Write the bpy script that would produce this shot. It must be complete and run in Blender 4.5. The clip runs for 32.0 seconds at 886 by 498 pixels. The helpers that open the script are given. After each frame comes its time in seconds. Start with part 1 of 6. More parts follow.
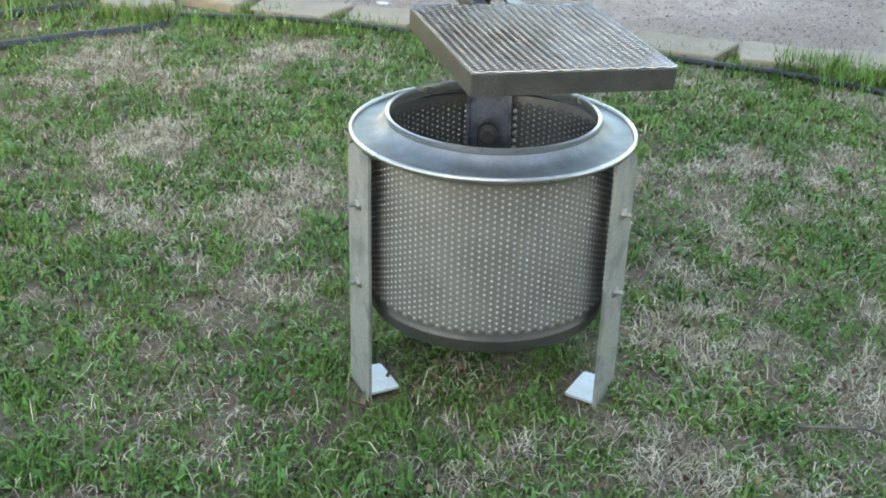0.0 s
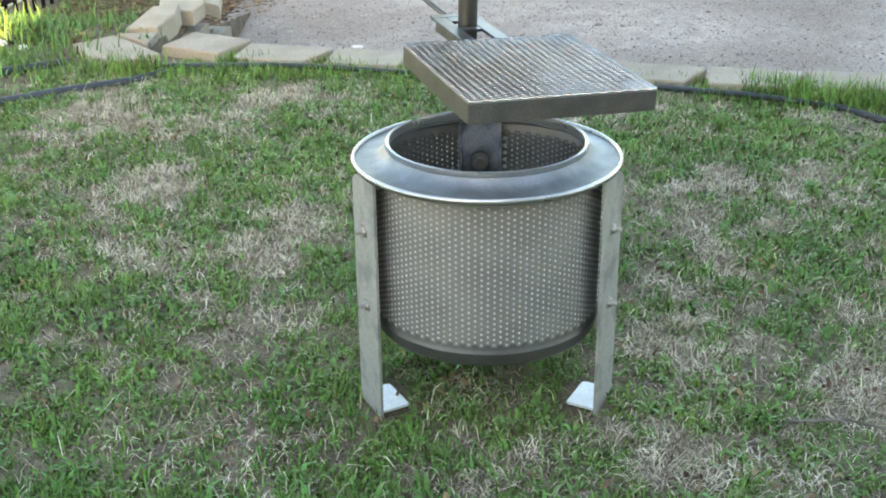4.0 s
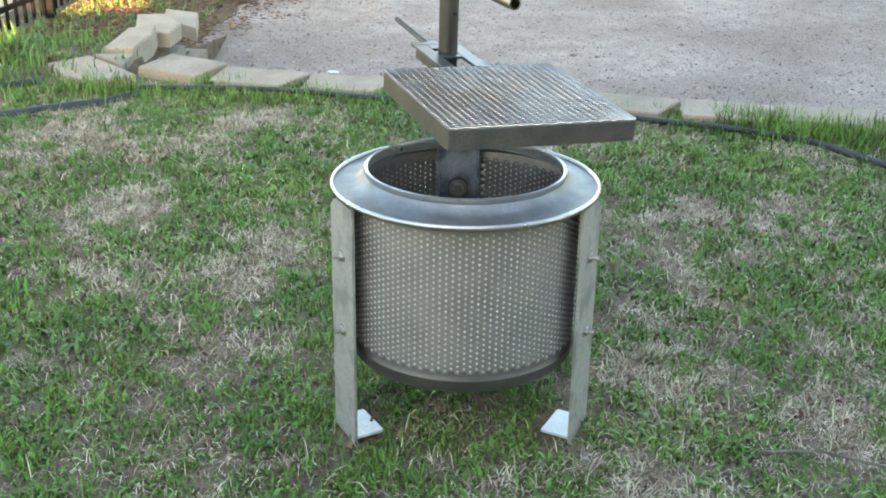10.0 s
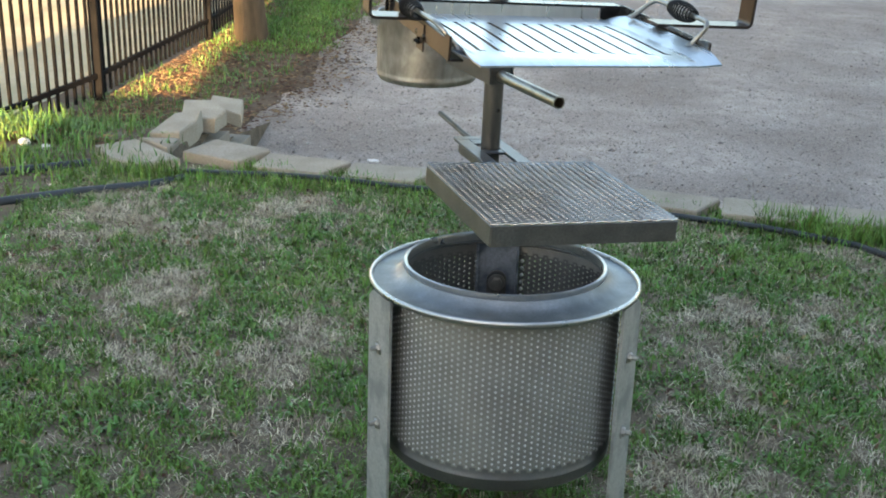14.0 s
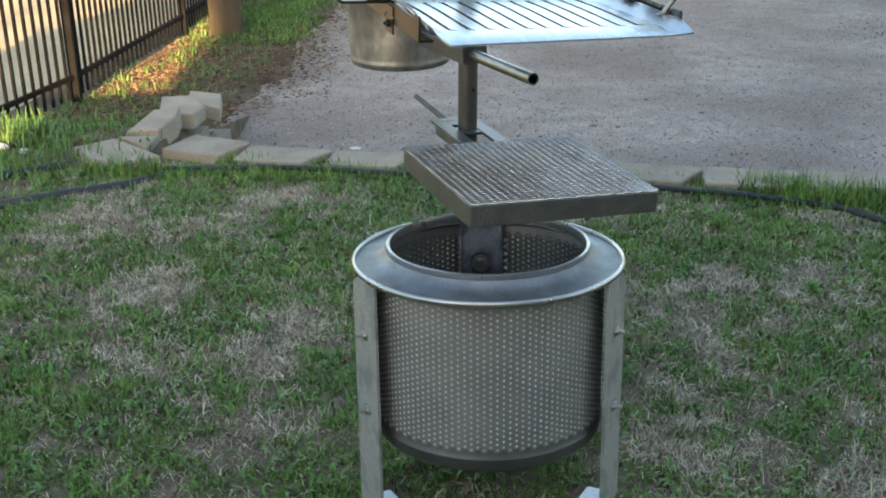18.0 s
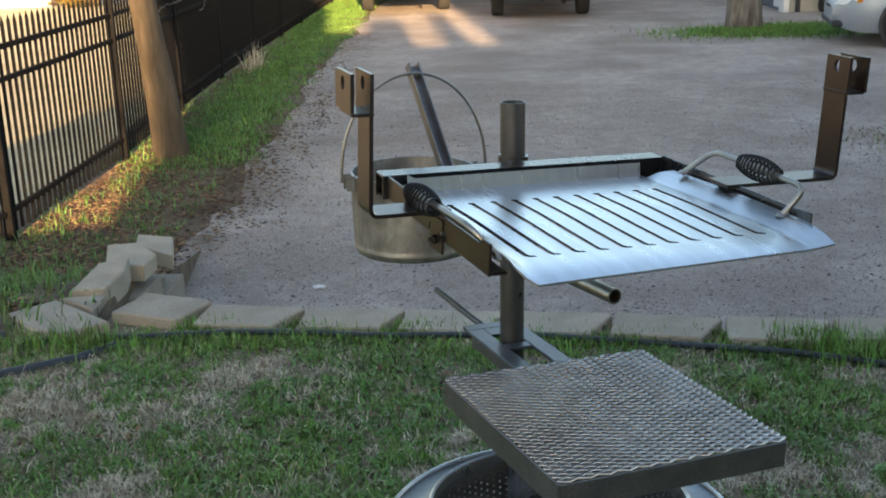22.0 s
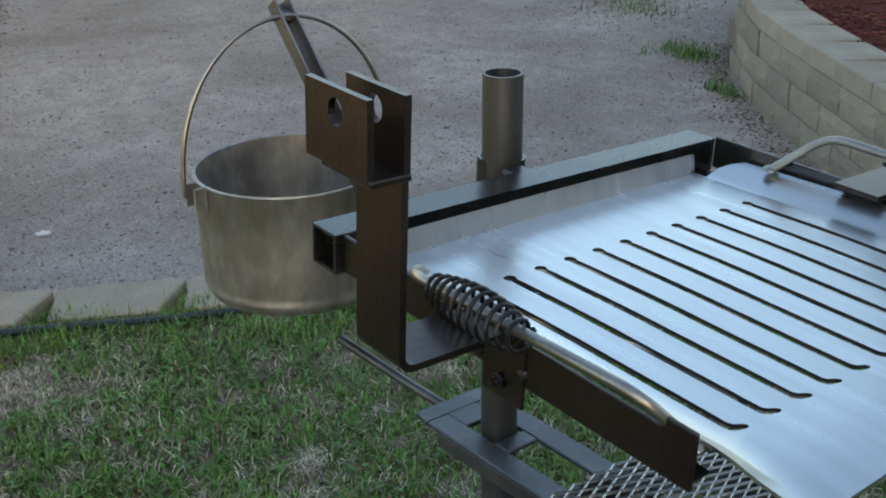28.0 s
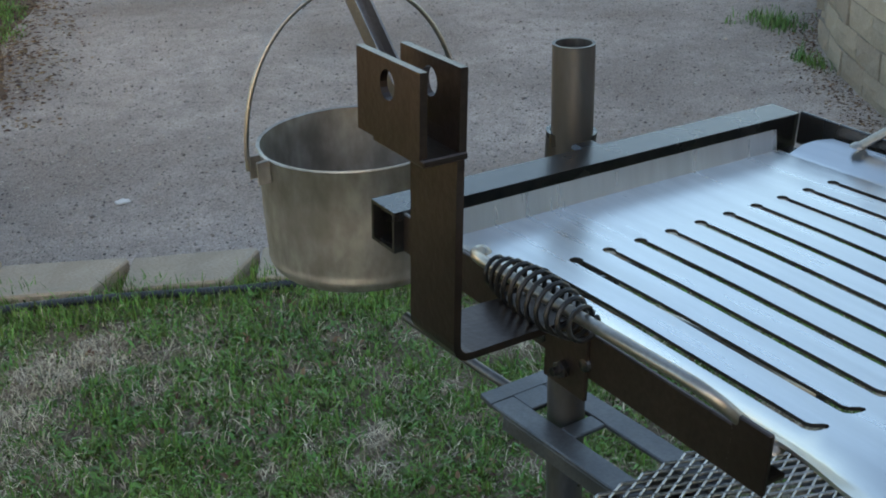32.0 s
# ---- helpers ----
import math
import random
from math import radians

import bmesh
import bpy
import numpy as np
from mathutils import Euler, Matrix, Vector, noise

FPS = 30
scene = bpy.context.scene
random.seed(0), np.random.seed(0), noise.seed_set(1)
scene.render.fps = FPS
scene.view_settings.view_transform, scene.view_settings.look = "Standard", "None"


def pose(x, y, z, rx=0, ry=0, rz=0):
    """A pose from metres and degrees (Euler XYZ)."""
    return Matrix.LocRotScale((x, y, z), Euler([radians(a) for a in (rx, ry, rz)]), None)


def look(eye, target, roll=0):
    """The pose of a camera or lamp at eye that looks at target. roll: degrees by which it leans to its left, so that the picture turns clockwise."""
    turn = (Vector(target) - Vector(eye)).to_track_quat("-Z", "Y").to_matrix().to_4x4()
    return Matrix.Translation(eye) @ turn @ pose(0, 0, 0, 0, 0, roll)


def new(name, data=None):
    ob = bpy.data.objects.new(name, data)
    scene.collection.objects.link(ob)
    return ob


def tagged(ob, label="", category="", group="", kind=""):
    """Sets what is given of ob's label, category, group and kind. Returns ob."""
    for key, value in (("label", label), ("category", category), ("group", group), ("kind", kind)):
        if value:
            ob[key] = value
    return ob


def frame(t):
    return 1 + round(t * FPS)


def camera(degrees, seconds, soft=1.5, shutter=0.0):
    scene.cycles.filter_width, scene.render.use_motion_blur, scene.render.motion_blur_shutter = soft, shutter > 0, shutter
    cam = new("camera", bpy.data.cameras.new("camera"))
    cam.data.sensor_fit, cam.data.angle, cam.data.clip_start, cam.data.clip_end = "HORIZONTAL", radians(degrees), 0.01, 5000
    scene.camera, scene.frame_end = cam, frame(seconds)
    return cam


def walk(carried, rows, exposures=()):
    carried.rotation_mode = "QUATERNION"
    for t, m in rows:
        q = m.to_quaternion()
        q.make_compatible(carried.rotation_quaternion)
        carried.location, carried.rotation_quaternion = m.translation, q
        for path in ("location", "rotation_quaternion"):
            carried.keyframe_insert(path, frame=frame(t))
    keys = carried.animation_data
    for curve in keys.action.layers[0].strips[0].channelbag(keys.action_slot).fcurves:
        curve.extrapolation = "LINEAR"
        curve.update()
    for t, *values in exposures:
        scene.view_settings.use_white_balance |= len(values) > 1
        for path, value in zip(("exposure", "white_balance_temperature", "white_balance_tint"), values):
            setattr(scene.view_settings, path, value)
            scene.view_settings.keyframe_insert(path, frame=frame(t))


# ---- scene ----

# ---- camera and its walk ----
PATH = [
    (0, -0.0361, -1.9687, 1.3510, 1.388, -28.663, 1.493),
    (0.5, -0.1053, -2.0347, 1.3536, 0.680, -27.479, -2.875),
    (1, -0.0874, -2.1123, 1.3672, 0.277, -26.390, -1.087),
    (1.5, -0.0953, -2.1073, 1.3685, -1.133, -27.058, -0.337),
    (2, -0.1009, -2.1251, 1.3765, -0.272, -25.869, 0.006),
    (2.5, -0.0998, -2.1168, 1.3799, -0.894, -25.582, -0.603),
    (3, -0.0990, -2.1069, 1.3817, -1.016, -25.278, -0.042),
    (3.5, -0.0884, -2.1015, 1.3779, 0.133, -26.583, -0.762),
    (5.5, -0.1006, -2.0985, 1.3766, -1.397, -26.520, 0.127),
    (6, -0.1043, -2.0980, 1.3738, -1.506, -26.543, 0.072),
    (6.5, -0.1057, -2.0999, 1.3725, -2.010, -26.439, 0.031),
    (7, -0.1078, -2.1020, 1.3797, -1.393, -25.255, -0.368),
    (7.5, -0.1056, -2.1031, 1.3781, -1.466, -25.790, 0.920),
    (8, -0.1070, -2.0976, 1.3772, -2.549, -25.483, 1.035),
    (8.5, -0.1105, -2.1014, 1.3751, -2.115, -25.669, 1.415),
    (9, -0.1059, -2.0950, 1.3749, -1.636, -25.626, 1.177),
    (9.5, -0.1047, -2.0961, 1.3717, -1.575, -25.754, 1.081),
    (10, -0.1045, -2.1013, 1.3762, -1.786, -25.193, 1.040),
    (10.5, -0.1081, -2.0862, 1.3749, -1.924, -24.964, 1.062),
    (11, -0.1108, -2.0832, 1.3767, -0.706, -23.872, 1.443),
    (11.5, -0.1072, -2.0890, 1.3773, -0.027, -23.647, 1.706),
    (12, -0.1082, -2.0889, 1.3775, -0.040, -23.510, 1.777),
    (12.5, -0.1105, -2.0771, 1.3809, 0.276, -22.668, 2.242),
    (13, -0.1118, -2.0801, 1.3802, 0.129, -22.208, 2.155),
    (13.5, -0.1164, -2.0859, 1.3833, 0.438, -21.374, 2.087),
    (14, -0.1153, -2.0906, 1.3855, 0.201, -20.745, 1.996),
    (14.5, -0.1133, -2.0929, 1.3855, 0.154, -20.844, 1.561),
    (16.5, -0.1012, -2.0853, 1.3816, -0.152, -21.243, -0.589),
    (17, -0.0961, -2.0789, 1.3806, -0.342, -21.394, -0.602),
    (17.5, -0.0979, -2.0810, 1.3784, -0.348, -21.444, -0.676),
    (18, -0.0994, -2.0829, 1.3789, -0.361, -21.537, -0.786),
    (18.5, -0.0970, -2.0830, 1.3760, -0.980, -22.448, -0.777),
    (19, -0.1008, -2.0474, 1.3860, -0.203, -21.162, -0.695),
    (19.5, -0.1553, -2.0026, 1.4088, -1.576, -18.217, -0.826),
    (20, -0.2032, -1.9557, 1.4103, -2.925, -19.267, -0.727),
    (20.5, -0.2202, -1.9246, 1.4204, -3.663, -18.215, -0.165),
    (21, -0.2519, -1.8935, 1.4537, -5.449, -14.055, -0.012),
    (21.5, -0.2276, -1.7332, 1.4473, -3.362, -15.057, -1.017),
    (21.8, -0.2245, -1.5959, 1.4472, -3.644, -18.714, -2.119),
    (22, -0.2698, -1.5275, 1.4531, -3.776, -16.781, -1.606),
    (22.3, -0.3979, -1.4325, 1.4508, -11.203, -15.880, -2.288),
    (22.5, -0.4648, -1.3831, 1.4687, -12.131, -17.880, -4.526),
    (22.8, -0.4886, -1.3599, 1.4716, -12.412, -22.040, -2.452),
    (23, -0.4738, -1.3485, 1.4706, -10.047, -22.378, -1.282),
    (23.5, -0.5505, -1.3189, 1.4540, -14.857, -21.070, -2.059),
    (24, -0.7031, -1.2324, 1.4465, -23.836, -21.503, -3.653),
    (24.3, -0.7433, -1.2535, 1.4407, -23.251, -21.004, -2.553),
    (24.5, -0.7721, -1.2601, 1.4441, -24.200, -20.736, -1.253),
    (26.5, -0.7539, -1.0926, 1.4520, -22.451, -23.255, 0.737),
    (27, -0.5634, -0.9679, 1.4534, -17.193, -23.605, 0.947),
    (27.5, -0.4932, -0.8683, 1.4569, -15.412, -23.375, -2.336),
    (28, -0.4689, -0.6886, 1.4425, -20.008, -23.849, -1.379),
    (28.5, -0.4286, -0.6549, 1.4390, -15.681, -24.364, -0.904),
    (29, -0.4277, -0.6525, 1.4399, -16.215, -24.770, -0.783),
    (29.5, -0.4382, -0.6622, 1.4385, -16.095, -24.827, -0.866),
    (30, -0.4388, -0.6732, 1.4398, -16.288, -24.267, -1.612),
    (30.5, -0.4387, -0.6727, 1.4378, -16.688, -24.314, -1.774),
    (31, -0.4385, -0.6647, 1.4366, -16.406, -24.646, -2.065),
    (31.5, -0.4420, -0.6649, 1.4418, -16.175, -24.059, -2.168),
    (32, -0.4429, -0.6532, 1.4314, -15.585, -25.222, -2.491),
]


def carried_pose(x, y, z, yaw, pitch, roll):
    return pose(x, y, z, 90 + pitch, 0, yaw) @ pose(0, 0, 0, 0, 0, roll)


cam = camera(43.26, 32.0, soft=1.9)
EXPOSURES = [(0.0, 3.55, 7300, 10), (3.0, 3.65, 7300, 10), (12.5, 3.55, 7300, 10), (13.2, 3.35, 7300, 10), (14.0, 2.95, 7000, 10), (14.5, 2.85, 7000, 10), (17.0, 2.68, 6900, 10), (19.0, 2.75, 6850, 10), (20.0, 2.7, 6850, 10), (21.0, 2.6, 6800, 10), (22.0, 2.3, 6700, 10), (23.0, 2.22, 6850, 10), (24.0, 2.38, 7000, 10), (27.0, 2.42, 6950, 10), (28.0, 2.3, 6850, 10), (32.0, 2.29, 6780, 10)]
walk(cam, [(row[0], carried_pose(*row[1:])) for row in PATH], EXPOSURES)

# ---- world and sun ----
SUN_EL, SUN_AZ = 11.0, 1.0  # low evening sun from behind the walk, degrees
world = bpy.data.worlds.new("evening_sky")
scene.world = world
world.use_nodes = True
wn = world.node_tree
sky = wn.nodes.new("ShaderNodeTexSky")
sky.sky_type, sky.sun_disc = "NISHITA", False
sky.sun_elevation, sky.sun_rotation = radians(SUN_EL), radians(180)
sky.air_density, sky.dust_density, sky.ozone_density = 1.0, 2.0, 1.0
wn.links.new(sky.outputs[0], wn.nodes["Background"].inputs[0])
wn.nodes["Background"].inputs[1].default_value = 0.10
sun_data = bpy.data.lights.new("sun", "SUN")
sun_data.energy, sun_data.angle, sun_data.color = 5.0, radians(0.6), (1.0, 0.66, 0.34)
sun = new("sun", sun_data)
sun.matrix_world = look((0, 0, 20), (-math.sin(radians(SUN_AZ)), math.cos(radians(SUN_AZ)), 20 - math.tan(radians(SUN_EL))))


# ---- materials ----
def surface(name, c1, c2, scale=8.0, rough=0.6, metal=0.0, bump=0.0, fine=120.0, c3=None, stretch=None, rough2=None, island=0.0, per_object=0.0, spec=0.5, patch=(0.35, 0.65)):
    """Two colours mixed by coarse noise, broken up by a finer one, with relief."""
    m = bpy.data.materials.new(name)
    m.use_nodes = True
    nt = m.node_tree
    b = nt.nodes["Principled BSDF"]
    co = nt.nodes.new("ShaderNodeTexCoord")
    src = co.outputs["Object"]
    if stretch:
        mp = nt.nodes.new("ShaderNodeMapping")
        mp.inputs["Scale"].default_value = stretch
        nt.links.new(src, mp.inputs["Vector"])
        src = mp.outputs["Vector"]
    n1, n2 = nt.nodes.new("ShaderNodeTexNoise"), nt.nodes.new("ShaderNodeTexNoise")
    n1.inputs["Scale"].default_value, n1.inputs["Detail"].default_value = scale, 5.0
    n2.inputs["Scale"].default_value, n2.inputs["Detail"].default_value = fine, 3.0
    nt.links.new(src, n1.inputs["Vector"])
    nt.links.new(src, n2.inputs["Vector"])
    r1 = nt.nodes.new("ShaderNodeMapRange")
    r1.inputs["From Min"].default_value, r1.inputs["From Max"].default_value = patch
    nt.links.new(n1.outputs["Fac"], r1.inputs["Value"])
    mix = nt.nodes.new("ShaderNodeMix")
    mix.data_type = "RGBA"
    mix.inputs[6].default_value, mix.inputs[7].default_value = (*c1, 1), (*c2, 1)
    nt.links.new(r1.outputs["Result"], mix.inputs[0])
    out = mix.outputs[2]
    r2 = nt.nodes.new("ShaderNodeMapRange")
    r2.inputs["From Min"].default_value, r2.inputs["From Max"].default_value = 0.3, 0.7
    nt.links.new(n2.outputs["Fac"], r2.inputs["Value"])
    grain = nt.nodes.new("ShaderNodeMix")
    grain.data_type = "RGBA"
    c3 = c3 or tuple(0.72 * (p + q) / 2 for p, q in zip(c1, c2))
    sc = nt.nodes.new("ShaderNodeMath")
    sc.operation = "MULTIPLY"
    sc.inputs[1].default_value = 0.55
    nt.links.new(r2.outputs["Result"], sc.inputs[0])
    nt.links.new(sc.outputs[0], grain.inputs[0])
    nt.links.new(out, grain.inputs[6])
    grain.inputs[7].default_value = (*c3, 1)
    out = grain.outputs[2]
    for amount, kind in ((island, "ShaderNodeNewGeometry"), (per_object, "ShaderNodeObjectInfo")):
        if amount:
            g = nt.nodes.new(kind)
            hs = nt.nodes.new("ShaderNodeHueSaturation")
            mr = nt.nodes.new("ShaderNodeMapRange")
            mr.inputs["To Min"].default_value, mr.inputs["To Max"].default_value = 1 - amount, 1 + amount
            nt.links.new(g.outputs["Random Per Island" if kind.endswith("Geometry") else "Random"], mr.inputs["Value"])
            nt.links.new(mr.outputs["Result"], hs.inputs["Value"])
            mh = nt.nodes.new("ShaderNodeMapRange")
            mh.inputs["To Min"].default_value, mh.inputs["To Max"].default_value = 0.5 - 0.035 * amount, 0.5 + 0.05 * amount
            nt.links.new(g.outputs["Random Per Island" if kind.endswith("Geometry") else "Random"], mh.inputs["Value"])
            nt.links.new(mh.outputs["Result"], hs.inputs["Hue"])
            nt.links.new(out, hs.inputs["Color"])
            out = hs.outputs["Color"]
    nt.links.new(out, b.inputs["Base Color"])
    b.inputs["Metallic"].default_value = metal
    b.inputs["Specular IOR Level"].default_value = spec
    rr = nt.nodes.new("ShaderNodeMapRange")
    rr.inputs["To Min"].default_value, rr.inputs["To Max"].default_value = rough, rough2 if rough2 is not None else min(1.0, rough * 1.25)
    nt.links.new(n1.outputs["Fac"], rr.inputs["Value"])
    nt.links.new(rr.outputs["Result"], b.inputs["Roughness"])
    if bump:
        bp = nt.nodes.new("ShaderNodeBump")
        bp.inputs["Strength"].default_value, bp.inputs["Distance"].default_value = min(1.0, bump), 0.004 * max(1.0, bump)
        nt.links.new(n2.outputs["Fac"], bp.inputs["Height"])
        nt.links.new(bp.outputs["Normal"], b.inputs["Normal"])
    return m


def gravel_material():
    """Packed gravel: broad worn areas, brown dirt patches, and single stones of many greys."""
    m = surface("packed_gravel", (0.46, 0.405, 0.365), (0.30, 0.255, 0.225), 0.8, 0.95, 0, 0, 6, c3=(0.25, 0.21, 0.18), spec=0.15, patch=(0.38, 0.62))
    nt = m.node_tree
    b = nt.nodes["Principled BSDF"]
    old = b.inputs["Base Color"].links[0].from_socket
    co = nt.nodes.new("ShaderNodeTexCoord")
    vo = nt.nodes.new("ShaderNodeTexVoronoi")
    vo.inputs["Scale"].default_value = 105
    nt.links.new(co.outputs["Object"], vo.inputs["Vector"])
    bw = nt.nodes.new("ShaderNodeRGBToBW")
    nt.links.new(vo.outputs["Color"], bw.inputs["Color"])
    mr = nt.nodes.new("ShaderNodeMapRange")
    mr.inputs["To Min"].default_value, mr.inputs["To Max"].default_value = 0.72, 1.28
    nt.links.new(bw.outputs["Val"], mr.inputs["Value"])
    hs = nt.nodes.new("ShaderNodeHueSaturation")
    nt.links.new(mr.outputs["Result"], hs.inputs["Value"])
    nt.links.new(old, hs.inputs["Color"])
    nt.links.new(hs.outputs["Color"], b.inputs["Base Color"])
    bp = nt.nodes.new("ShaderNodeBump")
    bp.inputs["Strength"].default_value, bp.inputs["Distance"].default_value = 1.0, 0.006
    nt.links.new(vo.outputs["Distance"], bp.inputs["Height"])
    bp.invert = True
    nt.links.new(bp.outputs["Normal"], b.inputs["Normal"])
    return m


STAINLESS = surface("stainless_drum_steel", (0.37, 0.36, 0.345), (0.27, 0.262, 0.255), 9, 0.5, 0.62, 0.08, 260, rough2=0.6)
BOTTOM = surface("dull_bottom_steel", (0.22, 0.22, 0.22), (0.15, 0.15, 0.155), 9, 0.48, 0.85, 0.05, 200, rough2=0.62)
DIMPLE = surface("highlit_dimples", (0.70, 0.71, 0.73), (0.5, 0.51, 0.53), 120, 0.3, 0.9, 0.0, 300)
FLANGE = surface("satin_flange_steel", (0.30, 0.32, 0.34), (0.19, 0.20, 0.21), 14, 0.42, 0.85, 0.05, 220, rough2=0.58)
BEAD = surface("polished_bead_steel", (0.58, 0.59, 0.6), (0.46, 0.47, 0.48), 25, 0.22, 0.92, 0.02, 300, rough2=0.36)
DARK_LINING = surface("dark_lining_steel", (0.17, 0.165, 0.17), (0.27, 0.26, 0.265), 9, 0.42, 0.7, 0.05, 120, rough2=0.6)
# dark blue steel broken by pale blue blotches
DARK_INNER = surface("blue_mottled_steel", (0.15, 0.18, 0.235), (0.52, 0.57, 0.66), 17, 0.28, 0.5, 0.05, 200, patch=(0.46, 0.62))
LEG = surface("galvanised_leg_plate", (0.52, 0.52, 0.51), (0.33, 0.335, 0.335), 11, 0.42, 0.55, 0.06, 180, c3=(0.29, 0.29, 0.295), patch=(0.5, 0.6), rough2=0.6)
PALE = surface("pale_galvanised_foot", (0.72, 0.76, 0.80), (0.62, 0.66, 0.70), 20, 0.4, 0.3, 0.05, 150)
BOLT = surface("zinc_bolt", (0.5, 0.49, 0.47), (0.4, 0.39, 0.37), 60, 0.35, 0.9, 0.0, 300)
MILL = surface("mill_scale_steel", (0.16, 0.16, 0.165), (0.25, 0.245, 0.24), 16, 0.33, 0.8, 0.08, 220, c3=(0.11, 0.105, 0.1))
ARM = surface("blue_grey_arm_plate", (0.10, 0.106, 0.118), (0.165, 0.17, 0.18), 14, 0.36, 0.75, 0.08, 220, c3=(0.08, 0.08, 0.085))
PIPE = surface("drawn_steel_pipe", (0.165, 0.163, 0.165), (0.11, 0.108, 0.108), 18, 0.36, 0.8, 0.06, 240, stretch=(1, 1, 0.25))
RISER = surface("bright_edged_channel", (0.26, 0.26, 0.265), (0.15, 0.15, 0.155), 16, 0.3, 0.85, 0.06, 200)
BROWN = surface("brown_oiled_steel", (0.06, 0.046, 0.042), (0.095, 0.075, 0.068), 14, 0.27, 0.88, 0.08, 220)
BLACKBAR = surface("black_steel_bar", (0.07, 0.07, 0.075), (0.11, 0.11, 0.115), 14, 0.24, 0.9, 0.05, 240)
CUT = surface("shaded_cut_edge", (0.05, 0.047, 0.045), (0.09, 0.085, 0.08), 60, 0.5, 0.7, 0.03, 200)
BRUSHED = surface("brushed_griddle_steel", (0.66, 0.68, 0.70), (0.56, 0.58, 0.60), 5, 0.22, 0.95, 0.03, 90, c3=(0.56, 0.58, 0.6), stretch=(12, 1, 1), rough2=0.36)
GRATE = surface("expanded_metal", (0.82, 0.77, 0.69), (0.56, 0.51, 0.45), 20, 0.2, 0.9, 0.05, 260, island=0.0)
ROD = surface("bright_rod_steel", (0.40, 0.38, 0.35), (0.3, 0.28, 0.25), 30, 0.3, 0.9, 0.03, 250)
SPRING = surface("black_coil", (0.02, 0.02, 0.021), (0.035, 0.034, 0.034), 30, 0.3, 0.5, 0.0, 200)
POT = surface("dull_aluminium", (0.45, 0.44, 0.42), (0.22, 0.21, 0.195), 15, 0.36, 0.82, 0.22, 60, c3=(0.17, 0.155, 0.14), stretch=(1, 1, 0.55), rough2=0.62, patch=(0.34, 0.74))
POT_IN = surface("pot_inside", (0.30, 0.29, 0.27), (0.2, 0.19, 0.18), 9, 0.45, 0.7, 0.03, 150)
SOIL = surface("thatch_and_soil", (0.17, 0.13, 0.095), (0.065, 0.05, 0.036), 9.0, 0.95, 0, 1.4, 130, c3=(0.27, 0.22, 0.16), spec=0.1)
MOULD = surface("leaf_mould", (0.17, 0.125, 0.09), (0.085, 0.066, 0.048), 7.0, 0.95, 0, 1.0, 60, c3=(0.13, 0.095, 0.065), spec=0.1)
GREEN = surface("lawn_blades", (0.075, 0.165, 0.03), (0.16, 0.26, 0.056), 3.0, 0.5, 0, 0, 30, c3=(0.14, 0.19, 0.04), island=0.75, spec=0.25)
DRY = surface("dry_straw_blades", (0.70, 0.61, 0.48), (0.31, 0.245, 0.17), 14.0, 0.8, 0, 0, 30, island=0.55, spec=0.15)
WEED = surface("broad_weed_leaves", (0.085, 0.175, 0.04), (0.15, 0.25, 0.065), 3.0, 0.42, 0, 0, 40, island=0.55, spec=0.3)
GRAVEL = gravel_material()
VERGE = surface("far_lawn", (0.07, 0.13, 0.02), (0.12, 0.17, 0.03), 0.8, 0.9, 0, 0, 8, spec=0.1)
PEBBLE = surface("loose_gravel_stones", (0.42, 0.37, 0.335), (0.25, 0.215, 0.19), 4, 0.9, 0, 0, 60, island=0.5, spec=0.2)
CAP = surface("tan_concrete_cap", (0.44, 0.39, 0.32), (0.345, 0.305, 0.245), 7, 0.92, 0, 0.9, 110, c3=(0.25, 0.205, 0.15), per_object=0.1, spec=0.15)
SPLIT = surface("split_face_block", (0.37, 0.325, 0.26), (0.29, 0.255, 0.205), 7, 0.95, 0, 1.2, 60, c3=(0.22, 0.19, 0.15), per_object=0.12, spec=0.15)
MULCH = surface("red_mulch", (0.15, 0.035, 0.028), (0.09, 0.03, 0.025), 10, 0.95, 0, 0.9, 60, spec=0.1)
CHIPS = surface("mulch_chips", (0.24, 0.055, 0.045), (0.10, 0.035, 0.03), 6, 0.9, 0, 0, 60, island=0.5, spec=0.1)
LEAF = surface("fallen_leaves", (0.24, 0.135, 0.085), (0.12, 0.085, 0.06), 14, 0.85, 0, 0, 50, island=0.7, spec=0.15)
RUSSET = surface("russet_shrub_leaves", (0.17, 0.09, 0.035), (0.12, 0.11, 0.03), 3, 0.8, 0, 0, 50, island=0.5, spec=0.15)
HOSE = surface("black_corrugated_pipe", (0.018, 0.024, 0.03), (0.03, 0.038, 0.046), 20, 0.42, 0, 0, 120)
FENCE = surface("black_painted_steel", (0.007, 0.007, 0.008), (0.012, 0.012, 0.013), 8, 0.7, 0, 0, 120, spec=0.06)
BARK = surface("grey_brown_bark", (0.16, 0.125, 0.088), (0.075, 0.06, 0.045), 9, 0.95, 0, 2.5, 26, stretch=(1, 1, 0.25), spec=0.1)
BARK_GREY = surface("grey_furrowed_bark", (0.25, 0.22, 0.19), (0.075, 0.062, 0.052), 12, 0.95, 0, 3.0, 22, stretch=(1, 1, 0.22), spec=0.1)
WHITE = surface("white_vehicle_paint", (0.78, 0.78, 0.76), (0.72, 0.72, 0.70), 3, 0.3, 0, 0, 60)
OFFWHITE = surface("faded_white_paint", (0.47, 0.46, 0.43), (0.39, 0.38, 0.36), 3, 0.42, 0, 0, 60)
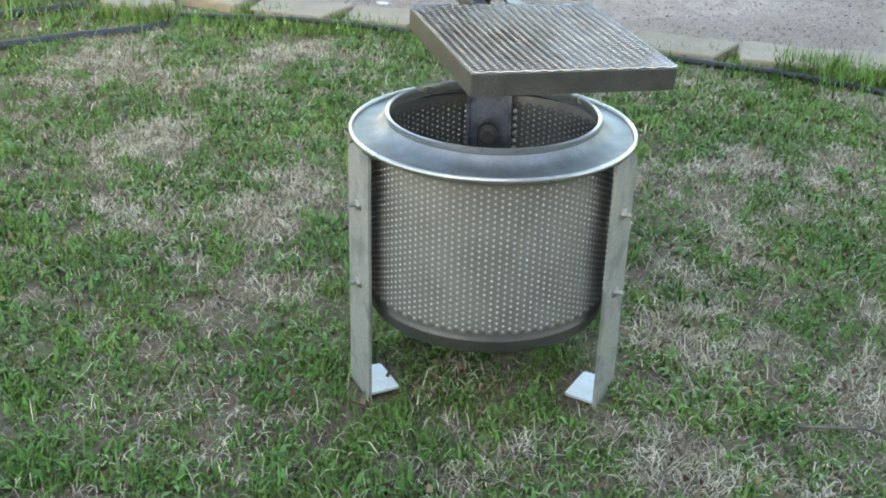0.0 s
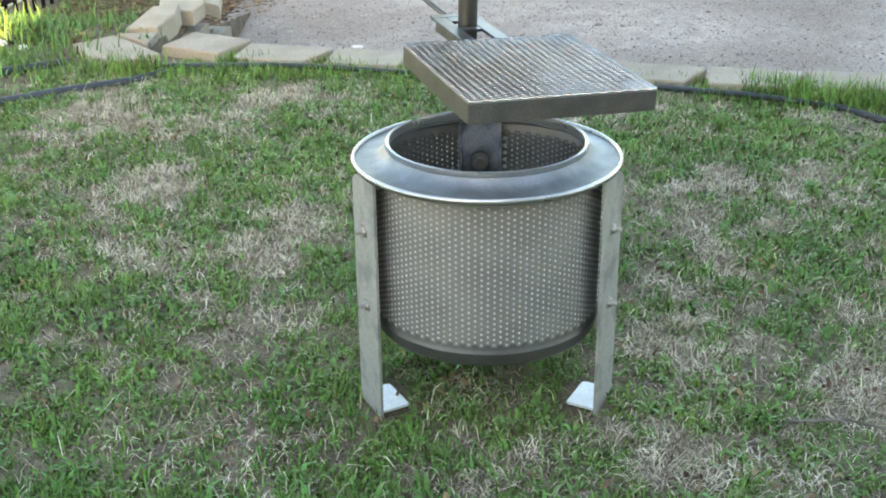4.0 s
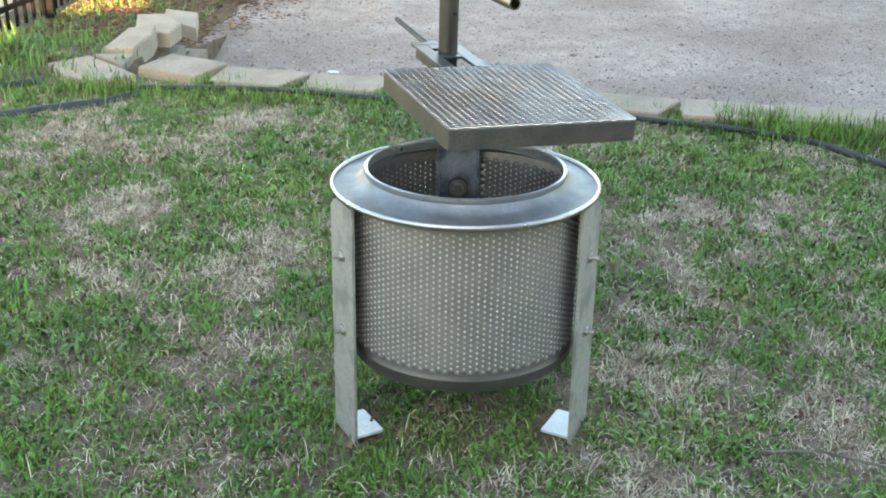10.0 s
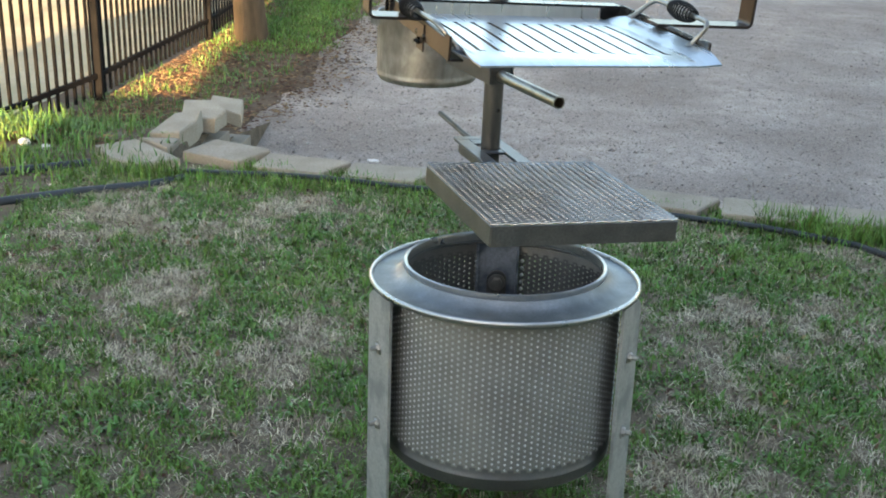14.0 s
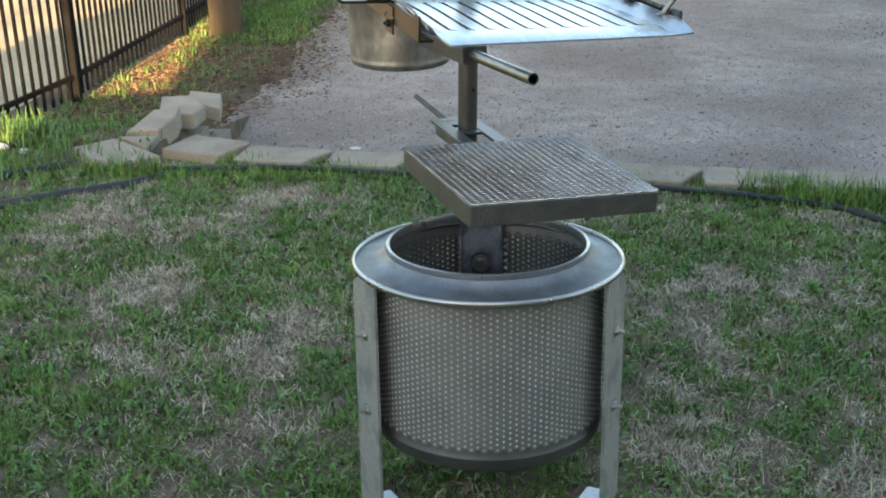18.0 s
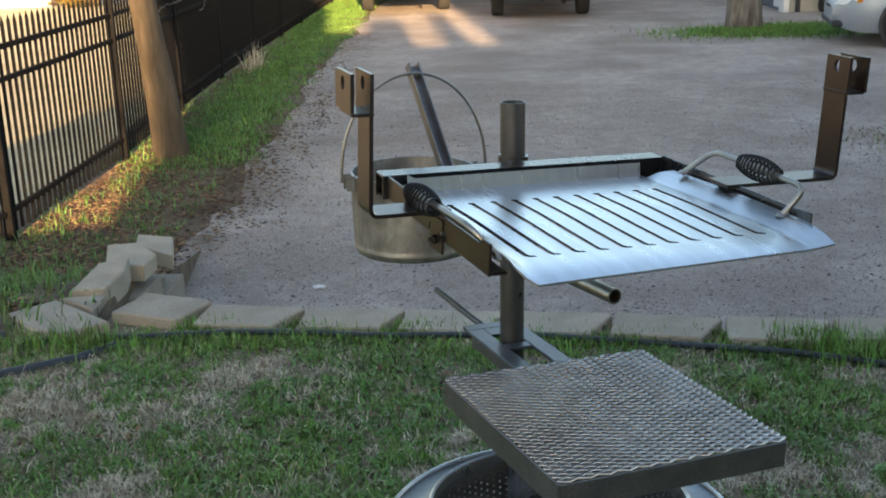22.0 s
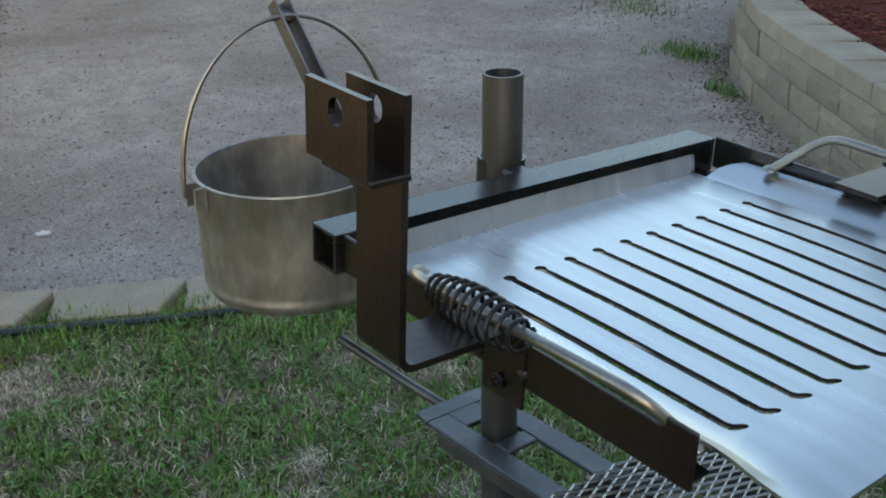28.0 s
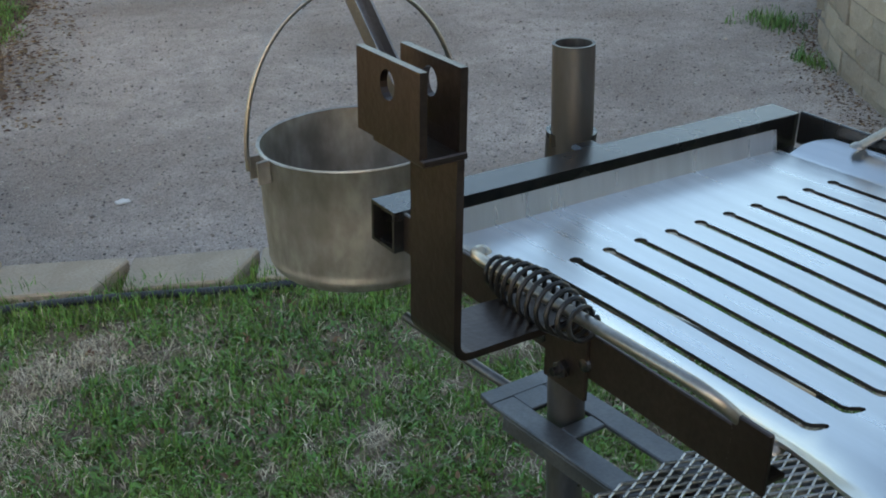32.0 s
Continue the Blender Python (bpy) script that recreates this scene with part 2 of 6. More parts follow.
SILVER = surface("silver_car_paint", (0.36, 0.395, 0.44), (0.33, 0.365, 0.41), 2, 0.32, 0.4, 0, 200)
CREAM = surface("cream_wall_paint", (0.50, 0.49, 0.42), (0.45, 0.44, 0.375), 2, 0.8, 0, 0.2, 60)
MAROON = surface("maroon_paint", (0.06, 0.008, 0.013), (0.045, 0.007, 0.01), 3, 0.3, 0, 0, 90)
CHROME = surface("dull_chrome", (0.62, 0.62, 0.63), (0.52, 0.52, 0.53), 5, 0.18, 0.95, 0, 90)
RUBBER = surface("tyre_rubber", (0.018, 0.018, 0.018), (0.03, 0.029, 0.028), 12, 0.85, 0, 0.1, 90)
RED_LENS = surface("red_lens", (0.30, 0.012, 0.015), (0.24, 0.01, 0.012), 8, 0.15, 0, 0, 60)
AMBER = surface("amber_lens", (0.75, 0.28, 0.03), (0.7, 0.25, 0.03), 8, 0.2, 0, 0, 60)
CLEAR = surface("clear_lens", (0.9, 0.92, 0.95), (0.78, 0.8, 0.84), 14, 0.08, 0.0, 0, 60)
GLASS = surface("dark_window_glass", (0.03, 0.035, 0.04), (0.045, 0.05, 0.055), 4, 0.06, 0, 0, 50)
TRIM = surface("black_plastic", (0.025, 0.025, 0.026), (0.04, 0.04, 0.042), 10, 0.6, 0, 0.05, 120)
YELLOW = surface("yellow_sticker", (0.75, 0.66, 0.06), (0.7, 0.6, 0.05), 6, 0.5, 0, 0, 60)
ASPHALT = surface("worn_asphalt", (0.14, 0.14, 0.145), (0.1, 0.1, 0.105), 1.0, 0.9, 0, 0.4, 40)
TARP = surface("blue_tarp", (0.07, 0.19, 0.46), (0.09, 0.22, 0.52), 6, 0.45, 0, 0.3, 30)
TIMBER = surface("weathered_timber", (0.36, 0.20, 0.09), (0.26, 0.15, 0.08), 4, 0.8, 0, 0.3, 50, stretch=(1, 1, 0.2))
SIDING = surface("grey_siding", (0.36, 0.38, 0.42), (0.3, 0.32, 0.36), 1.5, 0.7, 0, 0.1, 40)
FARSIDE = surface("weathered_blue_siding", (0.20, 0.225, 0.26), (0.15, 0.17, 0.2), 1.5, 0.8, 0, 0.1, 40)
CONCRETE = surface("pale_concrete", (0.46, 0.45, 0.43), (0.38, 0.37, 0.355), 0.8, 0.9, 0, 0.2, 30)
SAND = surface("sunny_dry_turf", (0.60, 0.52, 0.36), (0.44, 0.38, 0.25), 1.2, 0.95, 0, 0.3, 12, spec=0.1)
DOORBROWN = surface("brown_door_paint", (0.14, 0.12, 0.115), (0.11, 0.095, 0.09), 3, 0.6, 0, 0.1, 40)
PAPER = surface("crumpled_paper", (0.75, 0.74, 0.72), (0.62, 0.61, 0.6), 30, 0.8, 0, 0.3, 90)


# ---- shapes: every one returns (points, faces) ----
def joined(*shapes):
    pts, fcs = [], []
    for p, f in shapes:
        n = len(pts)
        pts.extend(p)
        fcs.extend([tuple(i + n for i in q) for q in f])
    return pts, fcs


def moved(shape, m):
    return [tuple(m @ Vector(p)) for p in shape[0]], shape[1]


def box(sx, sy, sz, at=(0, 0, 0), b=0.0, m=None):
    """A box with chamfered edges, centred at at."""
    h = (sx / 2, sy / 2, sz / 2)
    b = min(b, 0.45 * min(sx, sy, sz))
    pts, ix = [], {}
    for i, a in enumerate([(x, y, z) for x in (-1, 1) for y in (-1, 1) for z in (-1, 1)]):
        for k in range(3):
            p = [a[j] * (h[j] - (0 if (j == k or b == 0) else b)) for j in range(3)]
            ix[(a, k)] = len(pts)
            pts.append((p[0] + at[0], p[1] + at[1], p[2] + at[2]))
            if b == 0:
                ix[(a, 1)] = ix[(a, 2)] = ix[(a, 0)]
                break
    f = []
    for k in range(3):
        u, v = (k + 1) % 3, (k + 2) % 3
        for s in (-1, 1):
            ring = []
            for du, dv in ((-1, -1), (1, -1), (1, 1), (-1, 1)):
                a = [0, 0, 0]
                a[k], a[u], a[v] = s, du, dv
                ring.append(ix[(tuple(a), k)])
            f.append(tuple(ring if s > 0 else ring[::-1]))
    if b:
        for k in range(3):
            u, v = (k + 1) % 3, (k + 2) % 3
            for su in (-1, 1):
                for sv in (-1, 1):
                    a, c = [0, 0, 0], [0, 0, 0]
                    a[k], a[u], a[v] = -1, su, sv
                    c[k], c[u], c[v] = 1, su, sv
                    a, c = tuple(a), tuple(c)
                    q = (ix[(a, u)], ix[(c, u)], ix[(c, v)], ix[(a, v)])
                    f.append(q if su * sv < 0 else q[::-1])
        for a in [(x, y, z) for x in (-1, 1) for y in (-1, 1) for z in (-1, 1)]:
            q = (ix[(a, 0)], ix[(a, 1)], ix[(a, 2)])
            f.append(q if a[0] * a[1] * a[2] > 0 else q[::-1])
    s = (pts, f)
    return moved(s, m) if m else s


def lathe(profile, seg=48, closed=False, m=None):
    """A profile of (radius, height) turned round z; closed: the profile is a ring of its own."""
    n = len(profile)
    pts = [(r * math.cos(2 * math.pi * i / seg), r * math.sin(2 * math.pi * i / seg), z) for i in range(seg) for r, z in profile]
    f = []
    for i in range(seg):
        j = (i + 1) % seg
        for k in range(n if closed else n - 1):
            l = (k + 1) % n
            f.append((i * n + k, j * n + k, j * n + l, i * n + l))
    s = (pts, f)
    return moved(s, m) if m else s


def sweep(path, r, seg=10, caps=True, hole=0.0):
    """A round bar along points; hole: inner radius of a pipe."""
    path = [Vector(p) for p in path]
    rings, up = [], None
    for i, p in enumerate(path):
        d = (path[min(i + 1, len(path) - 1)] - path[max(i - 1, 0)]).normalized()
        if up is None:
            up = d.orthogonal().normalized()
        up = (up - d * up.dot(d)).normalized()
        rings.append((p, up.copy(), d.cross(up)))
    rad = r if isinstance(r, (list, tuple)) else [r] * len(path)
    pts, f = [], []
    for q, (p, a, c) in enumerate(rings):
        pts += [tuple(p + rad[q] * (math.cos(2 * math.pi * k / seg) * a + math.sin(2 * math.pi * k / seg) * c)) for k in range(seg)]
    for i in range(len(path) - 1):
        f += [(i * seg + k, i * seg + (k + 1) % seg, (i + 1) * seg + (k + 1) % seg, (i + 1) * seg + k) for k in range(seg)]
    last = (len(path) - 1) * seg
    if hole:
        n = len(pts)
        for q, (p, a, c) in enumerate(rings):
            pts += [tuple(p + hole * (math.cos(2 * math.pi * k / seg) * a + math.sin(2 * math.pi * k / seg) * c)) for k in range(seg)]
        for i in range(len(path) - 1):
            f += [(n + (i + 1) * seg + k, n + (i + 1) * seg + (k + 1) % seg, n + i * seg + (k + 1) % seg, n + i * seg + k) for k in range(seg)]
        f += [(k, n + k, n + (k + 1) % seg, (k + 1) % seg) for k in range(seg)]
        f += [(last + (k + 1) % seg, n + last + (k + 1) % seg, n + last + k, last + k) for k in range(seg)]
    elif caps:
        f += [tuple(range(seg))[::-1], tuple(range(last, last + seg))]
    return pts, f


def prism(poly, z0, z1, b=0.0, m=None):
    """A flat outline (counter-clockwise) pushed up from z0 to z1, its top edge rounded by b."""
    n = len(poly)
    cx, cy = sum(p[0] for p in poly) / n, sum(p[1] for p in poly) / n
    levels = [(poly, z0), (poly, z1)]
    if b:
        inner = []
        for x, y in poly:
            d = math.hypot(x - cx, y - cy)
            inner.append((x - (x - cx) / d * b, y - (y - cy) / d * b))
        levels = [(poly, z0), (poly, z1 - b), (inner, z1)]
    pts = [(x, y, z) for pl, z in levels for x, y in pl]
    f = [tuple(range(n))[::-1], tuple(range((len(levels) - 1) * n, len(levels) * n))]
    for l in range(len(levels) - 1):
        f += [(l * n + k, l * n + (k + 1) % n, (l + 1) * n + (k + 1) % n, (l + 1) * n + k) for k in range(n)]
    s = (pts, f)
    return moved(s, m) if m else s


def bent(points, r, n=6):
    """Corners of a bar's line rounded with radius r."""
    p = [Vector(q) for q in points]
    out = [p[0]]
    for a, c, e in zip(p, p[1:], p[2:]):
        d1, d2 = min(r, (a - c).length * 0.45), min(r, (e - c).length * 0.45)
        s, t = c + (a - c).normalized() * d1, c + (e - c).normalized() * d2
        out += [s.lerp(c, k / n).lerp(c.lerp(t, k / n), k / n) for k in range(n + 1)]
    return out + [p[-1]]


def mesh_of(shape, material, smooth=False):
    me = bpy.data.meshes.new("mesh")
    me.from_pydata([tuple(p) for p in shape[0]], [], shape[1])
    me.materials.append(material)
    if smooth:
        me.shade_smooth()
        me.set_sharp_from_angle(angle=radians(38))
    me.update()
    return me


def part(name, shape, material, parent, label="", smooth=False, m=None):
    ob = new(name, shape if isinstance(shape, bpy.types.Mesh) else mesh_of(shape, material, smooth))
    ob.parent = parent
    if m:
        ob.matrix_local = m
    return tagged(ob, label)


def thing(name, label, category, m=None, group="", kind=""):
    ob = new(name)
    ob.empty_display_size = 0.1
    if m:
        ob.matrix_world = m
    return tagged(ob, label, category, group, kind)


def solid(name, shape, material, label, category, m=None, group="", kind="", smooth=False):
    ob = new(name, mesh_of(shape, material, smooth))
    if m:
        ob.matrix_world = m
    return tagged(ob, label, category, group, kind)


def flat_mesh(name, pts, quads, material, label="", category="", kind="stuff", tris=False):
    """A big joined mesh from arrays: pts (n, 3) and faces of one size (k, 3 or 4)."""
    me = bpy.data.meshes.new(name)
    k = quads.shape[1]
    me.vertices.add(len(pts))
    me.vertices.foreach_set("co", np.ascontiguousarray(pts, np.float32).ravel())
    me.loops.add(quads.size)
    me.loops.foreach_set("vertex_index", np.ascontiguousarray(quads, np.int32).ravel())
    me.polygons.add(len(quads))
    me.polygons.foreach_set("loop_start", np.arange(0, quads.size, k, dtype=np.int32))
    me.polygons.foreach_set("loop_total", np.full(len(quads), k, np.int32))
    me.materials.append(material)
    me.update(calc_edges=True)
    me.validate()
    ob = new(name, me)
    return tagged(ob, label, category, "", kind)


# ---- the lie of the land ----
LAWN_Z = 0.005
DRIVE_Z = -0.5
KERB = [(-1.28, 2.62), (-0.90, 2.56), (-0.525, 2.48), (-0.15, 2.41), (0.22, 2.325), (0.595, 2.235), (0.967, 2.125), (1.323, 2.04), (1.70, 1.985)]


def kerb_y(x):
    return float(np.interp(x, [p[0] for p in KERB], [p[1] for p in KERB]))


def lawn_z(x, y):
    return LAWN_Z


def edge_z(x, y):
    """The lawn, falling to the drive beyond the left end of the edging."""
    z = lawn_z(x, y)
    t = min(1.0, max(0.0, (y - 2.7) / 2.2))
    return z + (DRIVE_Z - 0.01 - z) * t * t * (3 - 2 * t)


rng = np.random.default_rng(5)

# ground: one sheet of packed gravel to the horizon
xs = [-400, -120, -40, -12, -6, -3, 0, 3, 6, 12, 40, 120, 400]
ys = [-400, -120, -40, -12, -5, 0, 2, 3, 4, 5, 6, 8, 10, 14, 18, 24, 30, 40, 60, 120, 400]
gp = [(x, y, DRIVE_Z) for y in ys for x in xs]
gf = [(j * len(xs) + i, j * len(xs) + i + 1, (j + 1) * len(xs) + i + 1, (j + 1) * len(xs) + i) for j in range(len(ys) - 1) for i in range(len(xs) - 1)]
solid("ground", (gp, gf), GRAVEL, "grey packed gravel drive strewn with small stones", "ground", kind="structure")

# lawn: a raised sheet behind the edging, with its own thickness
lx = np.concatenate([np.linspace(-9, -1.32, 40), np.linspace(-1.28, 2.2, 60), np.linspace(2.3, 7, 12)])
lawn_pts, lawn_f, rows_n = [], [], 60
for x in lx:
    top = kerb_y(x) - 0.03 if x > -1.3 else 5.2
    if x > 1.74:
        top = 1.22
    for j in range(rows_n):
        y = -7 + (top + 7) * (j / (rows_n - 1)) ** 0.6
        z = edge_z(x, y) if x < -1.3 else lawn_z(x, y)
        z += 0.008 * noise.noise((x * 3, y * 3, 0)) + 0.012 * noise.noise((x * 0.9, y * 0.9, 3))
        lawn_pts.append((x, y, z))
    lawn_pts.append((x, top, DRIVE_Z - 0.05))
n = rows_n + 1
for i in range(len(lx) - 1):
    lawn_f += [(i * n + j, (i + 1) * n + j, (i + 1) * n + j + 1, i * n + j + 1) for j in range(n - 1)]
solid("lawn_soil", (lawn_pts, lawn_f), SOIL, "patchy lawn soil with pale thatch", "lawn", kind="structure", smooth=True)

# bare straw patches of the lawn: centre and half-width
PATCHES = [(-0.89, 1.69, 0.26), (-0.75, 1.92, 0.16), (-0.97, 1.11, 0.22), (-0.52, 0.79, 0.16), (-0.53, 0.61, 0.12), (-0.16, 0.69, 0.1), (-0.89, 0.22, 0.14), (-0.4, -0.23, 0.16),
           (-0.62, -0.11, 0.18), (0.76, 1.07, 0.12), (0.68, 0.78, 0.1), (0.88, 0.75, 0.12), (0.42, 0.18, 0.12), (0.51, 0.13, 0.14), (0.8, -0.1, 0.2), (0.08, -0.28, 0.2),
           (-1.31, 1.79, 0.2), (-0.53, 0.25, 0.14), (1.07, 1.12, 0.16), (0.67, 0.54, 0.12), (-1.38, 1.5, 0.16), (-0.92, 0.61, 0.18), (0.35, -0.35, 0.18), (1.3, 0.3, 0.2)]


def bareness(x, y):
    v = 0.5 * np.array([noise.noise((a * 2.6, b * 2.6, 7)) + 0.9 * noise.noise((a * 7, b * 7, 2)) + 1.0 * noise.noise((a * 15, b * 15, 5)) for a, b in zip(x, y)])
    for cx, cy, r in PATCHES:
        v += 0.45 * np.exp(-((x - cx) ** 2 + (y - cy) ** 2) / (0.8 * r * r))
    return v


def blades(x, y, z, length, width, lean, turn=None):
    """Bent tapering blades: two quads each, the upper narrowing to a tip."""
    k = len(x)
    a = rng.uniform(0, 2 * math.pi, k) if turn is None else turn
    d = np.stack([np.cos(a), np.sin(a), 0 * a], 1)
    s = np.stack([-np.sin(a), np.cos(a), 0 * a], 1) * (width / 2)[:, None]
    base = np.stack([x, y, z], 1)
    up = np.array([0, 0, 1.0])
    mid = base + up * (0.55 * length * np.cos(lean * 0.6))[:, None] + d * (0.5 * length * np.sin(lean * 0.6))[:, None]
    tip = mid + up * (0.45 * length * np.cos(lean * 1.3))[:, None] + d * (0.5 * length * np.sin(lean * 1.3))[:, None]
    pts = np.stack([base - s, base + s, mid + s * 0.8, mid - s * 0.8, tip + s * 0.15, tip - s * 0.15], 1).reshape(-1, 3)
    o = np.arange(k)[:, None] * 6
    quads = np.concatenate([o + np.array([0, 1, 2, 3]), o + np.array([3, 2, 4, 5])])
    return pts, quads


def lawn_area(k, x0, x1, y0, y1):
    x, y = rng.uniform(x0, x1, k), rng.uniform(y0, y1, k)
    keep = y < np.interp(x, [p[0] for p in KERB], [p[1] for p in KERB]) - 0.17
    return x[keep], y[keep]


def strewn(total, x0, x1, y0, y1, dry):
    x, y = lawn_area(total, x0, x1, y0, y1)
    v = bareness(x, y)
    p = np.clip(0.29 + 1.9 * (v - 0.27), 0.03, 0.9)
    # less straw near left: barer earth, also darkened to stand in for shading
    earthy_shade = np.clip((0.9 - y) / 0.7, 0, 1) * np.clip((0.25 - x) / 0.5, 0, 1)
    if dry:
        p = np.clip(p * 0.85 + 0.14, 0, 0.95) * (1 - 0.65 * earthy_shade)
    clump = np.array([noise.noise((a * 9, b * 9, 4)) + 0.5 * noise.noise((a * 22, b * 22, 8)) for a, b in zip(x, y)])
    keep = rng.uniform(0, 1, len(x)) < (p if dry else (1 - p) * np.clip(0.74 + 1.1 * clump, 0.05, 1.0))
    keep &= ~((x > 1.56 + (y - 1.365) * 0.3) & (y > 1.15) & (x > 1.5))
    keep &= ~((x < -1.2) & (x > -1.72) & (y > 2.36))
    keep &= ~((np.abs(np.abs(x) - 0.215) < 0.05) & (np.abs(y + 0.085) < 0.06))
    x, y, v = x[keep], y[keep], v[keep]
    return x, y, np.full(len(x), LAWN_Z), v


sets = [(400000, -1.7, 1.9, -0.75, 2.5), (60000, -3.4, 3.0, -1.2, 2.5), (50000, -7.5, 5.0, -6.8, 2.5)]
gx = [strewn(*s, False) for s in sets]
x, y, z, v = [np.concatenate(c) for c in zip(*gx)]
far_out = (x < -1.75) | (x > 1.95) | (y < -0.8)
tuft = np.array([noise.noise((a * 14, b * 14, 11)) for a, b in zip(x, y)])
length = np.clip(0.025 + 0.026 * tuft - 0.012 * v + rng.normal(0, 0.007, len(x)), 0.007, 0.065)
p, q = blades(x, y, z - 0.004, length, (rng.gamma(3.0, 0.0009, len(x)) + 0.0007) * np.where(far_out, 2.6, 1.0), np.clip(rng.normal(0.95, 0.4, len(x)), 0.05, 1.5))
flat_mesh("grass", p, q, GREEN, "short green lawn grass growing in uneven tufts", "grass")
gx = [strewn(*s, True) for s in [(400000, -1.7, 1.9, -0.75, 2.5), (40000, -3.4, 3.0, -1.2, 2.5)]]
x, y, z, v = [np.concatenate(c) for c in zip(*gx)]
p, q = blades(x, y, z + 0.001, rng.gamma(3.0, 0.0065, len(x)) + 0.006, rng.uniform(0.0008, 0.0026, len(x)), rng.uniform(1.1, 1.55, len(x)))
flat_mesh("dry_grass", p, q, DRY, "pale dry straw lying flat between the grass", "dry grass")

# dead leaf bits and bark crumbs caught in the grass
k = 2600
lx_, ly_ = rng.uniform(-1.6, 1.8, k), rng.uniform(-0.7, 2.2, k)
ok = np.array([noise.noise((a * 3.1, b * 3.1, 21)) for a, b in zip(lx_, ly_)]) > 0.05
lx_, ly_ = lx_[ok], ly_[ok]
p, q = blades(lx_, ly_, np.full(len(lx_), LAWN_Z + 0.012), rng.uniform(0.01, 0.028, len(lx_)), rng.uniform(0.005, 0.013, len(lx_)), rng.uniform(1.2, 1.55, len(lx_)))
flat_mesh("lawn_litter", p, q, LEAF, "red-brown dead leaf bits caught in the grass", "leaf litter")

# ---- edging of concrete caps along the lawn ----
edging = thing("lawn_edging", "row of tan concrete cap blocks with wedge gaps along the lawn", "edging", kind="structure")
EDGE_Z = [0.045, 0.04, 0.035, 0.036, 0.04, 0.045, 0.052, 0.058, 0.06, 0.06]
part("cap_block", prism([(-1.258, 2.506), (-1.0, 2.376), (-0.895, 2.575), (-0.905, 2.59), (-1.161, 2.712)], -0.06, 0.05, 0.006), CAP, edging)
for k in range(1, len(KERB) - 1):
    (x0, y0), (x1, y1) = KERB[k], KERB[k + 1]
    L, a = math.hypot(x1 - x0, y1 - y0) - 0.004, math.atan2(y1 - y0, x1 - x0)
    poly = [(0.012, -0.205), (L * 0.80, -0.2), (L - 0.004, -0.012), (L - 0.01, 0.0), (0.004, 0.0), (0.0, -0.19)]
    part("cap_block", prism(poly, -0.10, 0.0, 0.006), CAP, edging, m=Matrix.Translation((x0, y0, EDGE_Z[k])) @ pose(0, 0, 0, random.uniform(-0.6, 0.6), random.uniform(-0.6, 0.6), math.degrees(a)))
    part("wedge_fill", prism([(L * 0.81, -0.2), (L + 0.02, -0.2), (L - 0.002, -0.014)], -0.11, -0.035), SOIL, edging, m=Matrix.Translation((x0, y0, EDGE_Z[k])) @ pose(0, 0, 0, 0, 0, math.degrees(a)))
    for c in range(3):
        part("wall_block", prism([(0.004, -0.075), (L - 0.004, -0.075), (L - 0.004, -0.012), (0.004, -0.012)], -0.14, 0.0, 0.004), SPLIT, edging,
             m=Matrix.Translation((x0, y0, EDGE_Z[k] - 0.104 - 0.146 * c)) @ pose(0, 0, 0, 0, 0, math.degrees(a)))


def loose_block(poly, z, h, rx=0, ry=0):
    """A tumbled cap block from the outline of its top."""
    cx, cy = sum(p[0] for p in poly) / len(poly), sum(p[1] for p in poly) / len(poly)
    return solid("cap_block", prism([(x - cx, y - cy) for x, y in poly], -h, 0, 0.007), CAP, "loose tan concrete cap block tumbled at the lawn corner", "concrete block", pose(cx, cy, z, rx, ry, 0), "tumbled cap blocks")


loose_block([(-1.665, 2.585), (-1.53, 2.40), (-1.41, 2.335), (-1.25, 2.42), (-1.43, 2.62), (-1.512, 2.70)], 0.04, 0.1, 1, -1)
loose_block([(-1.50, 2.705), (-1.42, 2.64), (-1.335, 2.55), (-1.33, 2.75)], 0.045, 0.09, -2, 3)
loose_block([(-1.47, 2.773), (-1.335, 2.765), (-1.30, 2.972), (-1.314, 3.14), (-1.429, 3.09)], 0.065, 0.1, 2, -2)
loose_block([(-1.42, 3.17), (-1.256, 3.152), (-1.226, 3.293), (-1.334, 3.444), (-1.463, 3.413)], 0.042, 0.075, 4, 2)
loose_block([(-1.39, 3.655), (-1.195, 3.50), (-1.229, 3.751), (-1.405, 3.80)], -0.02, 0.07, 5, 1)
for c in range(3):
    for j in range(3 - (c == 0)):
        y0 = 2.68 + 0.37 * j + 0.1 * (c % 2)
        solid("wall_block", prism([(-0.17, -0.1), (0.17, -0.1), (0.17, 0.06), (-0.17, 0.06)], -0.14, 0.0, 0.006), SPLIT, "grey split-face block stacked under the tumbled caps", "concrete block", pose(-1.37 + 0.02 * j, y0 + 0.17, -0.09 - 0.145 * c, 0, 0, 84), "stacked corner blocks")
for k, (x, y, r) in enumerate([(-2.0, 2.66, 0.026), (-1.88, 2.6, 0.02)]):
    st, sf = lathe([(0.001, -0.4 * r), (0.7 * r, -0.3 * r), (r, 0.1 * r), (0.75 * r, 0.6 * r), (0.3 * r, 0.85 * r), (0.001, 0.9 * r)], 10)
    st = [(a * (1.2 + 0.25 * noise.noise((a * 20, b * 20, k))), b * (1 + 0.3 * noise.noise((a * 25, c * 20, k + 4))), c) for a, b, c in st]
    solid("pale_stone", (st, sf), PAPER, "pale rounded stone beside the fence weeds", "stone", pose(x, y, LAWN_Z + 0.01), "pale stones", smooth=True)

